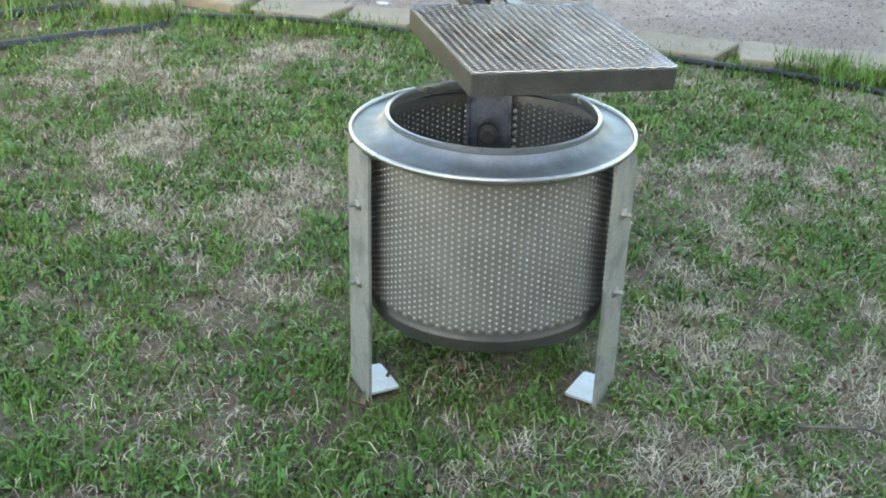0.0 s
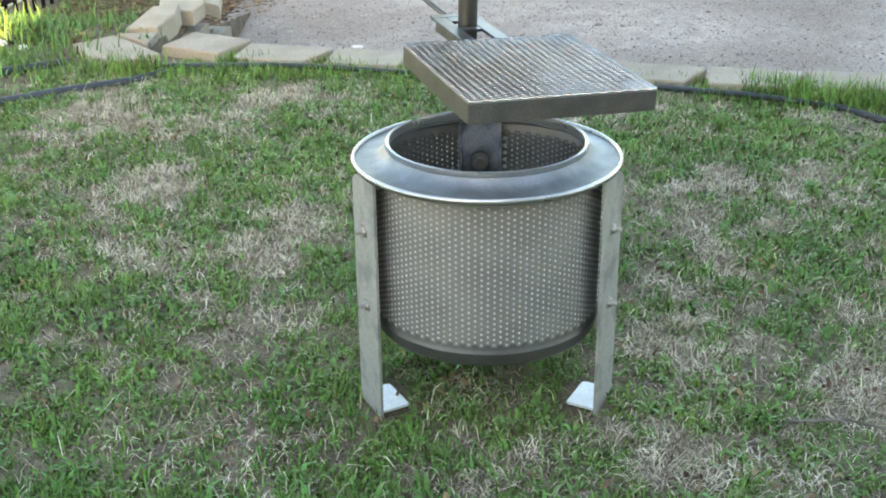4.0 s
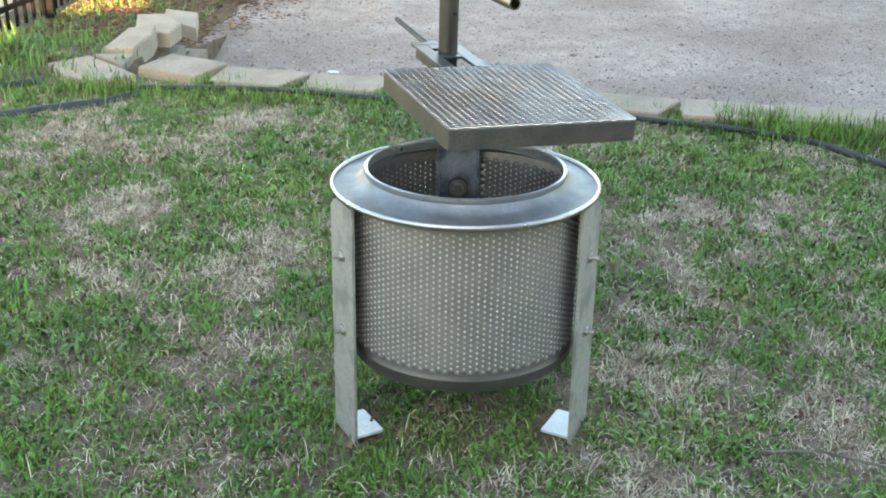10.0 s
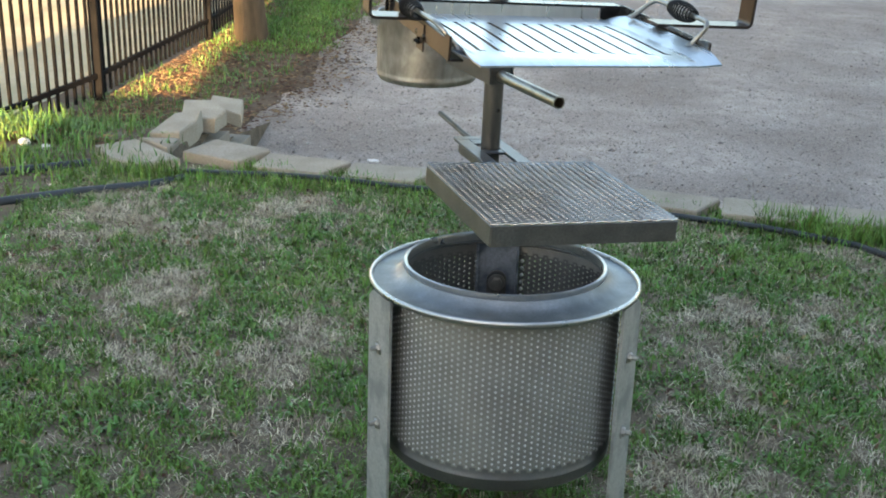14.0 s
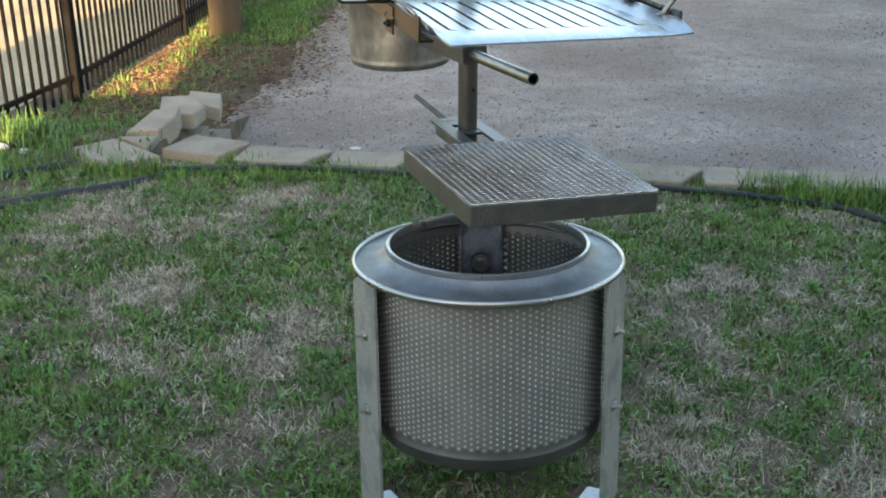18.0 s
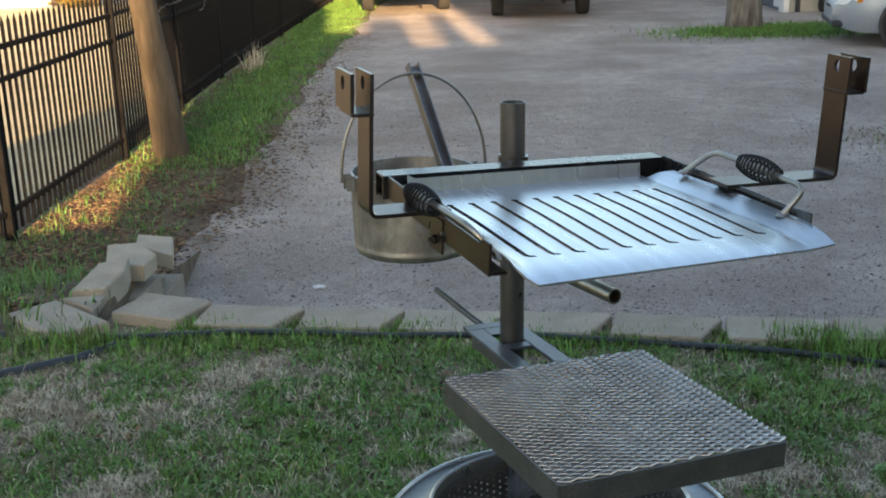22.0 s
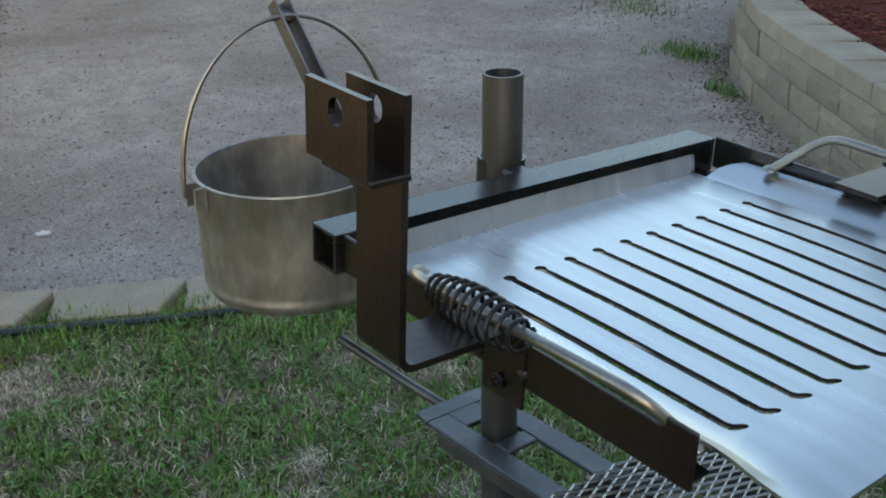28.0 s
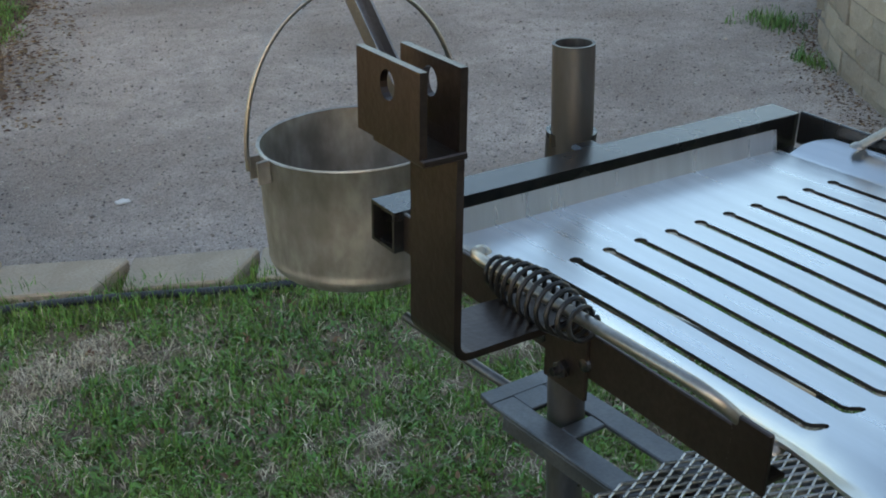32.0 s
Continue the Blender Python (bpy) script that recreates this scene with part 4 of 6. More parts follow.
# ---- pot arm, pot ----
AM = Matrix.Translation((PX, PY, 0.885)) @ Matrix.Rotation(math.atan2(0.396, 0.918), 4, "Z")
arm = thing("pot_arm", "steel pot arm clamped round the post with a pipe handle", "pot arm", AM)
for sx in (-1, 1):
    part("clamp_bar", box(0.006, 0.245, 0.036, (sx * 0.026, 0.0625, 0.0), 0.0015), ARM, arm)
part("clamp_end", box(0.046, 0.006, 0.036, (0, -0.055, 0), 0.001), ARM, arm)
part("clamp_block", box(0.046, 0.03, 0.03, (0, 0.17, 0.0), 0.002), ARM, arm)
part("handle_pipe", sweep([(0, -0.058, 0.0), (0, -0.323, 0.002)], 0.0125, 24, hole=0.0105), ROD, arm, "bright open ended pipe handle", smooth=True)
channel = joined(box(0.36, 0.024, 0.003, (0, 0, -0.0085), 0.0006), box(0.36, 0.003, 0.02, (0, 0.0105, 0), 0.0006), box(0.36, 0.003, 0.02, (0, -0.0105, 0), 0.0006))
part("riser", moved(channel, Matrix.Translation((0.011, 0.272, 0.135)) @ Matrix.Rotation(math.atan2(0.27, 0.2), 4, "X") @ Matrix.Rotation(radians(90), 4, "Z")), RISER, arm, "sloping steel channel that carries the bail")
part("hook_plate", box(0.024, 0.02, 0.014, (0.011, 0.372, 0.262), 0.003), MILL, arm)

POTC = (-0.180, 0.682, 0.790)
pot = thing("hanging_pot", "dented aluminium kettle hanging by its wire bail", "cooking pot", Matrix.Translation(POTC))
PR, PH = 0.1255, 0.167
part("pot_body", lathe([(0.001, 0.0), (PR - 0.018, 0.0), (PR - 0.006, 0.004), (PR - 0.001, 0.012), (PR + 0.0006, 0.019), (PR - 0.0006, 0.022), (PR, 0.03), (PR + 0.0012, 0.09), (PR, PH - 0.004), (PR + 0.002, PH - 0.001), (PR + 0.001, PH + 0.001), (PR - 0.003, PH), (PR - 0.003, 0.03), (PR - 0.012, 0.008), (0.001, 0.006)], 72), POT, pot, smooth=True)
BAX = Vector((-0.113, -0.03, 0)).normalized()
part("bail", sweep([BAX * ((PR + 0.027) * math.cos(t) - 0.004) + Vector((0, 0, PH - 0.012 + 0.205 * math.sin(t) ** 0.9)) for t in [math.pi * k / 40 for k in range(41)]], 0.0032, 10), ROD, pot, "plain wire bail", smooth=True)
for s in (1, -1):
    lug = part("bail_lug", joined(box(0.016, 0.003, 0.03, (0, -0.013, 0), 0.001), box(0.016, 0.003, 0.03, (0, 0.013, 0), 0.001), box(0.003, 0.03, 0.03, (-0.008, 0, 0), 0.001)), POT, pot, m=Matrix.Translation(BAX * s * (PR + 0.009) + Vector((0, 0, PH - 0.014))) @ Matrix.Rotation(math.atan2(s * BAX.y, s * BAX.x), 4, "Z"))
    part("rivet", lathe([(0.0, 0.006), (0.005, 0.004), (0.006, 0.0)], 12), BOLT, lug, m=pose(0.0, -0.024, 0, 90))

# ---- drain hose along the edging ----
hose_line = [(-1.2, 2.30), (-0.85, 2.28), (-0.48, 2.235), (-0.09, 2.165), (0.3, 2.085), (0.75, 1.96), (1.06, 1.84), (1.35, 1.69), (1.53, 1.47), (1.67, 1.23), (1.77, 1.05), (2.1, 0.55)]
hp = []
for a, b_ in zip(hose_line, hose_line[1:]):
    steps = int(math.dist(a, b_) / 0.0045)
    for k in range(steps):
        t = k / steps
        x, y = a[0] + (b_[0] - a[0]) * t, a[1] + (b_[1] - a[1]) * t
        hp.append((x, y + 0.006 * math.sin(x * 5), lawn_z(x, y) + 0.02 + 0.004 * math.sin(x * 7)))
solid("drain_hose", sweep(hp, [0.0112 + 0.0022 * (i % 2) for i in range(len(hp))], 10), HOSE, "black corrugated drain hose lying along the lawn edge", "hose", smooth=True)
for pl in ([(-1.95, 1.76), (-1.73, 1.895), (-1.507, 2.03), (-1.30, 2.125), (-1.19, 2.24)], [(-2.1, 2.12), (-1.862, 2.262), (-1.678, 2.365), (-1.62, 2.40)]):
    solid("pipe_piece", sweep([(x, y, lawn_z(x, y) + 0.008) for x, y in pl], 0.02, 12), HOSE, "short piece of black pipe half sunk in the grass", "pipe", smooth=True)

# ---- taller grass by the edging ----
def scatter(k, cx, cy, sx, sy):
    return rng.normal(cx, sx, k), rng.normal(cy, sy, k)


tx, ty = [], []
for k, cx, cy, sx, sy in [(900, 1.42, 1.78, 0.13, 0.05), (500, 1.2, 1.88, 0.1, 0.04), (200, 1.5, 1.72, 0.08, 0.07), (200, 0.95, 1.90, 0.06, 0.04), (160, 0.6, 2.02, 0.06, 0.03), (160, 0.23, 2.12, 0.05, 0.03), (160, -0.15, 2.22, 0.05, 0.03),
                         (200, -0.52, 2.28, 0.05, 0.03), (200, -0.9, 2.36, 0.06, 0.03), (70, -1.35, 2.26, 0.14, 0.04), (160, -1.0, 2.2, 0.2, 0.03), (140, -1.85, 2.4, 0.15, 0.08), (900, 0.4, 2.02, 0.35, 0.05), (900, -0.6, 2.20, 0.4, 0.05), (300, -1.35, 2.27, 0.14, 0.05)]:
    a, b_ = scatter(k, cx, cy, sx, sy)
    tx.append(a), ty.append(b_)
tx, ty = np.concatenate(tx), np.concatenate(ty)
gx_, gy_ = [], []
for (x0, y0), (x1, y1) in zip(KERB, KERB[1:]):
    a, b_ = scatter(34, x1 - 0.03, y1 - 0.14, 0.012, 0.025)
    gx_.append(a), gy_.append(b_)
gx_, gy_ = np.concatenate(gx_), np.concatenate(gy_)
p, q = blades(gx_, gy_, np.full(len(gx_), LAWN_Z), rng.uniform(0.02, 0.055, len(gx_)), rng.uniform(0.003, 0.006, len(gx_)), np.clip(rng.normal(0.5, 0.3, len(gx_)), 0.05, 1.2))
flat_mesh("gap_grass", p, q, GREEN, "grass tufts in the wedge gaps of the edging", "grass")
edge_y = np.interp(tx, [q[0] for q in KERB], [q[1] for q in KERB]) - 0.1
ty = np.minimum(ty, edge_y)
p, q = blades(tx, ty, np.full(len(tx), LAWN_Z), rng.uniform(0.04, 0.105, len(tx)) * np.where((tx > 1.05) | (tx < -1.2), 1.0, 0.6), rng.uniform(0.003, 0.006, len(tx)), np.clip(rng.normal(0.5, 0.25, len(tx)), 0.05, 1.2))
flat_mesh("tall_grass", p, q, GREEN, "longer bright grass tufts against the edging", "tall grass")
wx, wy = lawn_area(5200, -1.7, 1.6, -0.7, 2.3)
keep = (bareness(wx, wy) < 0.3) & (np.array([noise.noise((a * 6, b * 6, 31)) for a, b in zip(wx, wy)]) > -0.12) & ~((np.abs(np.abs(wx) - 0.24) < 0.1) & (np.abs(wy + 0.1) < 0.1))
wx, wy = wx[keep], wy[keep]
wx, wy = np.repeat(wx, 4) + rng.normal(0, 0.012, 4 * len(wx)), np.repeat(wy, 4) + rng.normal(0, 0.012, 4 * len(wy))
p, q = blades(wx, wy, np.full(len(wx), LAWN_Z), rng.uniform(0.012, 0.042, len(wx)), rng.uniform(0.005, 0.013, len(wx)), rng.uniform(0.6, 1.45, len(wx)))
flat_mesh("weeds", p, q, WEED, "broad-leaved weeds scattered through the lawn", "weeds")

# ---- right-hand end of the edging, bark strip and retaining wall ----
for poly in ([(1.62, 1.625), (1.765, 1.645), (1.876, 1.932), (1.71, 1.98)], [(1.545, 1.45), (1.69, 1.32), (1.757, 1.59), (1.615, 1.59)], [(1.60, 1.12), (1.818, 1.104), (1.92, 1.205), (1.69, 1.29)]):
    part("cap_block", prism(poly, -0.07, 0.04, 0.006), CAP, edging)
bp_, bf_ = [], []
for i in range(13):
    for j in range(10):
        x, y = 1.69 + 1.3 * i / 12, 0.6 + 2.3 * j / 9
        t = max(0.0, min(1.0, (y - 0.9) / 1.1))
        bp_.append((x, y, -0.03 - (0.46 * t ** 1.5) + 0.015 * noise.noise((x * 6, y * 6, 1))))
bf_ = [(i * 10 + j, (i + 1) * 10 + j, (i + 1) * 10 + j + 1, i * 10 + j + 1) for i in range(12) for j in range(9)]
solid("bark_bed", (bp_, bf_), MOULD, "bark-strewn strip sloping between edging and retaining wall", "bark bed", kind="structure", smooth=True)

WALL = [(2.58, 0.2), (2.64, 0.8), (2.7, 1.4), (2.77, 2.05), (2.83, 2.4), (2.92, 2.85), (3.06, 3.35), (3.2, 3.85), (3.33, 4.3), (3.5, 4.8), (3.71, 5.25), (4.02, 5.72), (4.5, 6.1), (5.15, 6.4), (6.2, 6.55), (7.6, 6.55)]


def along(line, s):
    for (x0, y0), (x1, y1) in zip(line, line[1:]):
        d = math.hypot(x1 - x0, y1 - y0)
        if s <= d:
            return x0 + (x1 - x0) * s / d, y0 + (y1 - y0) * s / d, math.atan2(y1 - y0, x1 - x0)
        s -= d
    return None


retaining = thing("retaining_wall", "curved retaining wall of tan split-face concrete blocks", "retaining wall", kind="structure")


def rough_block(w, h, d, seed):
    """A block with a split, uneven face (towards +y)."""
    rr = random.Random(seed)
    nx, nz = 5, 3
    front = [(w * (i / nx - 0.5), 0.008 * rr.random() - (0.007 if i in (0, nx) or k in (0, nz) else 0), h * k / nz) for k in range(nz + 1) for i in range(nx + 1)]
    back = [(-w / 2, -d, 0), (w / 2, -d, 0), (w / 2, -d, h), (-w / 2, -d, h)]
    f = [(k * (nx + 1) + i + 1, k * (nx + 1) + i, (k + 1) * (nx + 1) + i, (k + 1) * (nx + 1) + i + 1) for k in range(nz) for i in range(nx)]
    b = len(front)
    bl, br, tr, tl = 0, nx, nz * (nx + 1) + nx, nz * (nx + 1)
    f += [(b, b + 1, b + 2, b + 3)]
    f += [tuple(range(tl, tr + 1)) + (b + 2, b + 3), tuple(range(bl, br + 1))[::-1] + (b, b + 1)]
    f += [tuple(k * (nx + 1) for k in range(nz + 1))[::-1] + (b, b + 3)[::1], tuple(k * (nx + 1) + nx for k in range(nz + 1)) + (b + 2, b + 1)]
    return front + back, f


face_meshes = [mesh_of(rough_block(0.396, 0.146, 0.22, k), SPLIT) for k in range(5)]
for c in range(3):
    s = 0.2 * (c % 2)
    while True:
        at = along(WALL, s)
        if at is None:
            break
        x, y, a = at
        nx_, ny_ = -math.sin(a), math.cos(a)
        back = 0.006 * c
        part("block", random.choice(face_meshes), SPLIT, retaining, m=Matrix.Translation((x - nx_ * back, y - ny_ * back, DRIVE_Z + 0.148 * c)) @ Matrix.Rotation(a, 4, "Z"))
        s += 0.4
s = 0.1
while along(WALL, s):
    x, y, a = along(WALL, s)
    nx_, ny_ = -math.sin(a), math.cos(a)
    part("cap_block", prism([(-0.197, -0.3), (0.13, -0.3), (0.197, 0.0), (-0.197, 0.0)], 0, 0.1, 0.006), CAP, retaining, m=Matrix.Translation((x - nx_ * 0.02, y - ny_ * 0.02, DRIVE_Z + 0.445)) @ Matrix.Rotation(a + random.uniform(-0.02, 0.02), 4, "Z"))
    s += 0.4
mp_, mf_ = [], []
for i, (x, y) in enumerate(WALL):
    for j in range(8):
        t = j / 7
        xx, yy = x + 0.16 + (14 - x) * t, y + (-0.1 if i < 10 else -0.22) * 1.0
        mp_.append((xx, yy, 0.02 + 0.3 * t + 0.03 * noise.noise((xx * 2, yy * 2, 5))))
mf_ = [(i * 8 + j, i * 8 + j + 1, (i + 1) * 8 + j + 1, (i + 1) * 8 + j) for i in range(len(WALL) - 1) for j in range(7)]
solid("mulch_bed", (mp_, mf_), MULCH, "raised bed of red-brown mulch behind the retaining wall", "mulch bed", kind="structure", smooth=True)


def lumps(x, y, z, size, flat=0.6):
    """Small irregular stones or chips: eight faces each."""
    k = len(x)
    base = np.array([(1, 0, 0), (0, 1, 0), (-1, 0, 0), (0, -1, 0), (0, 0, flat), (0, 0, -flat)], float)
    pts = base[None] * size[:, None, None] * rng.uniform(0.6, 1.3, (k, 6, 1))
    a = rng.uniform(0, 6.28, k)
    ca, sa = np.cos(a)[:, None], np.sin(a)[:, None]
    pts = np.stack([pts[..., 0] * ca - pts[..., 1] * sa, pts[..., 0] * sa + pts[..., 1] * ca, pts[..., 2]], -1)
    pts += np.stack([x, y, z], 1)[:, None]
    f = np.array([(0, 1, 4), (1, 2, 4), (2, 3, 4), (3, 0, 4), (1, 0, 5), (2, 1, 5), (3, 2, 5), (0, 3, 5)])
    return pts.reshape(-1, 3), (np.arange(k)[:, None, None] * 6 + f[None]).reshape(-1, 3)


k = 80000
gx_ = rng.uniform(-2.2, 5.0, k)
gy_ = 2.2 + 9 * rng.uniform(0, 1, k) ** 1.8
lim = np.interp(gy_, [q[1] for q in WALL], [q[0] for q in WALL])
ok = (gx_ < lim - 0.02) & (gy_ > np.interp(gx_, [q[0] for q in KERB], [q[1] for q in KERB]) + 0.03)
gx_, gy_ = gx_[ok], gy_[ok]
p, q = lumps(gx_, gy_, np.full(len(gx_), DRIVE_Z + 0.001), rng.gamma(2.0, 0.0018, len(gx_)) + 0.0015)
flat_mesh("gravel_stones", p, q, PEBBLE, "small loose grey stones strewn over the drive", "gravel")
k = 16000
cx_ = rng.uniform(2.9, 7.5, k)
cy_ = rng.uniform(0.4, 6.2, k)
ok = cx_ > np.interp(cy_, [q[1] for q in WALL], [q[0] for q in WALL]) + 0.3
cx_, cy_ = cx_[ok], cy_[ok]
cz_ = 0.025 + 0.3 * np.clip((cx_ - 3.2) / 11, 0, 1)
p, q = lumps(cx_, cy_, cz_, rng.uniform(0.008, 0.026, len(cx_)), 0.3)
flat_mesh("mulch_chips", p, q, CHIPS, "loose red-brown bark chips on the raised bed", "mulch")
k = 5200
cx_, cy_ = rng.uniform(1.75, 3.0, k), rng.uniform(1.2, 3.2, k)
ok = (cx_ < np.interp(cy_, [q[1] for q in WALL], [q[0] for q in WALL]) - 0.01) & (cx_ > 1.75 + (cy_ - 1.365) * 0.292) & (cx_ > 1.78)
cx_, cy_ = cx_[ok], cy_[ok]
tt = np.clip((cy_ - 0.9) / 1.1, 0, 1)
p, q = lumps(cx_, cy_, -0.02 - 0.46 * tt ** 1.5, rng.uniform(0.006, 0.02, len(cx_)), 0.35)
flat_mesh("bark_chips", p, q, LEAF, "dead leaves and bark chips at the wall's foot", "bark chips")
solid("paper_scrap", joined(box(0.07, 0.03, 0.012, (0, 0, 0.006), 0.003, pose(0, 0, 0, 12, 8, 25)), box(0.05, 0.025, 0.02, (0.02, 0.015, 0.008), 0.004, pose(0, 0, 0, -20, 10, 70))), PAPER, "crumpled scrap of white paper on the gravel", "paper", pose(-0.57, 4.3, DRIVE_Z + 0.002))
solid("twig", sweep([(0, 0, 0), (0.12, 0.03, 0.01), (0.26, 0.0, 0.02), (0.4, 0.05, 0.01)], [0.0035, 0.003, 0.0025, 0.0015], 8), BARK_GREY, "thin dry twig lying on the grass", "twig", pose(0.62, -0.2, LAWN_Z + 0.015, 0, 0, -20))

wx_, wy_ = [], []
for k, cx, cy, sx, sy in [(260, 3.78, 5.85, 0.07, 0.1), (120, 3.45, 5.0, 0.03, 0.1), (150, 4.25, 7.3, 0.22, 0.25), (90, 3.75, 6.05, 0.15, 0.1), (90, 2.6, 1.6, 0.05, 0.1)]:
    a, b_ = scatter(k, cx, cy, sx, sy)
    wx_.append(a), wy_.append(b_)
wx_, wy_ = np.concatenate(wx_), np.concatenate(wy_)
p, q = blades(wx_, wy_, np.where(wy_ < 2.5, -0.15, DRIVE_Z), rng.uniform(0.03, 0.11, len(wx_)), rng.uniform(0.004, 0.011, len(wx_)), rng.uniform(0.2, 1.2, len(wx_)))
flat_mesh("wall_weeds", p, q, WEED, "green weeds growing at the foot of the retaining wall", "weeds")
a, b_ = scatter(420, 4.2, 7.5, 0.3, 0.4)
p, q = lumps(a, b_, np.full(420, DRIVE_Z + 0.005), rng.uniform(0.005, 0.016, 420), 0.3)
flat_mesh("wall_litter", p, q, LEAF, "brown leaf litter on the gravel by the wall", "leaf litter")
s_ = rng.uniform(2.2, 7.5, 2200)
at_ = np.array([along(WALL, s)[:2] for s in s_])
p, q = lumps(at_[:, 0] - np.abs(rng.normal(0, 0.14, 2200)), at_[:, 1] + 0.03, np.full(2200, DRIVE_Z + 0.003), rng.uniform(0.003, 0.011, 2200), 0.35)
flat_mesh("wall_dirt", p, q, LEAF, "bark crumbs and dirt gathered along the wall", "bark chips")
x, y = rng.normal(3.82, 0.12, 420), rng.normal(3.0, 0.12, 420)
p, q = blades(x, y, np.full(420, 0.045), rng.uniform(0.03, 0.11, 420), rng.uniform(0.007, 0.018, 420), rng.uniform(0.5, 1.4, 420))
flat_mesh("bed_weeds", p, q, WEED, "tuft of green weeds in the mulch bed", "weeds")

# ---- steel picket fence ----
FL = [(-3.6, 0.9), (-3.1, 3.1), (-2.56, 5.5), (-2.31, 7.9), (-2.2, 10.3), (-2.05, 12.7), (-1.85, 15.1), (-1.62, 17.5), (-1.4, 19.9), (-1.17, 22.3), (-0.93, 24.7), (-0.7, 27.1), (-0.45, 29.5), (-0.2, 31.9)]
fence = thing("picket_fence", "black steel picket fence with flat rails beside the drive", "fence", kind="structure")
post_me = mesh_of(joined(box(0.06, 0.06, 1.46, (0, 0, 0.73), 0.004), prism([(-0.035, -0.035), (0.035, -0.035), (0.035, 0.035), (-0.035, 0.035)], 1.46, 1.5, 0.018)), FENCE)
picket_me = mesh_of(joined(box(0.018, 0.018, 1.3, (0, 0, 0.71), 0.0), ([(-0.009, -0.009, 1.36), (0.009, -0.009, 1.36), (0.009, 0.009, 1.36), (-0.009, 0.009, 1.36), (0, 0, 1.41)], [(0, 1, 4), (1, 2, 4), (2, 3, 4), (3, 0, 4)])), FENCE)
rail_me = mesh_of(box(1, 0.03, 0.034, (0, 0, 0), 0.003), FENCE)
for (x0, y0), (x1, y1) in zip(FL, FL[1:]):
    a, L = math.atan2(y1 - y0, x1 - x0), math.hypot(x1 - x0, y1 - y0)
    part("fence_post", post_me, FENCE, fence, m=Matrix.Translation((x0, y0, DRIVE_Z)))
    for zr in (0.2, 1.02, 1.22):
        part("rail", rail_me, FENCE, fence, m=Matrix.Translation(((x0 + x1) / 2, (y0 + y1) / 2, DRIVE_Z + zr)) @ Matrix.Rotation(a, 4, "Z") @ Matrix.Diagonal((L - 0.05, 1, 1, 1)))
    count = 24
    for k in range(1, count):
        t = k / count
        part("picket", picket_me, FENCE, fence, m=Matrix.Translation((x0 + (x1 - x0) * t, y0 + (y1 - y0) * t, DRIVE_Z)) @ Matrix.Rotation(a, 4, "Z"))

# ---- verge, leaves and weeds along the fence ----
FX, FY = [q[0] for q in FL], [q[1] for q in FL]


def verge(k, y0, y1, w0, w1, power=1.0):
    y = y0 + (y1 - y0) * rng.uniform(0, 1, k) ** power
    return np.interp(y, FY, FX) + rng.uniform(w0, w1, k), y


def land(x, y):
    return np.array([edge_z(a, b) if b < 5 and a < -1.3 else DRIVE_Z for a, b in zip(x, y)])


sp, sf, sn = [], [], 12
for j in range(72):
    yy = 2.72 + 28 * (j / 71) ** 1.5
    fx = float(np.interp(yy, FY, FX))
    near = min(1.0, max(0.0, (yy - 4.6) / 1.2))
    far_edge = (1 - near) * (-1.325 - fx) + near * (1.2 + 0.3 * noise.noise((yy * 0.7, 2, 0)) + 0.12 * noise.noise((yy * 2.9, 5, 0)))
    for i in range(sn):
        xx = fx - 0.35 + (far_edge + 0.35) * i / (sn - 1)
        base = edge_z(xx, yy) if yy < 5.0 else DRIVE_Z
        sp.append((xx, yy, base + (-0.012 if i == sn - 1 else 0.02 + 0.008 * noise.noise((xx * 5, yy * 5, 1)))))
sf = [(j * sn + i, j * sn + i + 1, (j + 1) * sn + i + 1, (j + 1) * sn + i) for j in range(71) for i in range(sn - 1)]
solid("verge_soil", (sp, sf), MOULD, "dark leaf mould strip under the fence verge", "verge", kind="structure", smooth=True)
x, y = verge(85000, 7.4, 30, -0.05, 1.25, 1.4)
thin = np.array([noise.noise((a * 2.4, b * 1.6, 12)) + 0.6 * noise.noise((a * 8, b * 6, 3)) for a, b in zip(x, y)])
away = (x - np.interp(y, FY, FX)) / 1.15
ok = rng.uniform(0, 1, len(x)) < np.clip(1.15 - away ** 3 + 0.7 * thin, 0, 1) * np.clip((y - 7.2) / 1.6, 0, 1) * np.clip((away - 0.12) / 0.3 + 0.6 * thin + 0.15 + np.clip((y - 14) / 6, 0, 1), 0.12, 1)
x, y = x[ok], y[ok]
p, q = blades(x, y, land(x, y) + 0.02, rng.uniform(0.025, 0.065, len(x)), rng.uniform(0.005, 0.011, len(x)), rng.uniform(0.3, 1.3, len(x)))
flat_mesh("verge_grass", p, q, GREEN, "green grass verge along the fence", "grass")
x, y = verge(15000, 2.7, 11.5, -0.15, 1.05, 1.2)
a, b_ = scatter(5200, -2.05, 2.95, 0.32, 0.4)
x, y = np.concatenate([x, a]), np.concatenate([y, b_])
ok = (rng.uniform(0, 1, len(x)) < 0.75)
x, y = x[ok], y[ok]
ok = np.array([noise.noise((a * 4, b * 4, 15)) for a, b in zip(x, y)]) > -0.28 + 0.07 * (y - 4.0).clip(-1, 3)
x, y = x[ok], y[ok]
p, q = blades(x, y, land(x, y) + 0.012, rng.gamma(2.5, 0.02, len(x)).clip(0.015, 0.13), rng.uniform(0.004, 0.011, len(x)), rng.uniform(0.15, 1.3, len(x)))
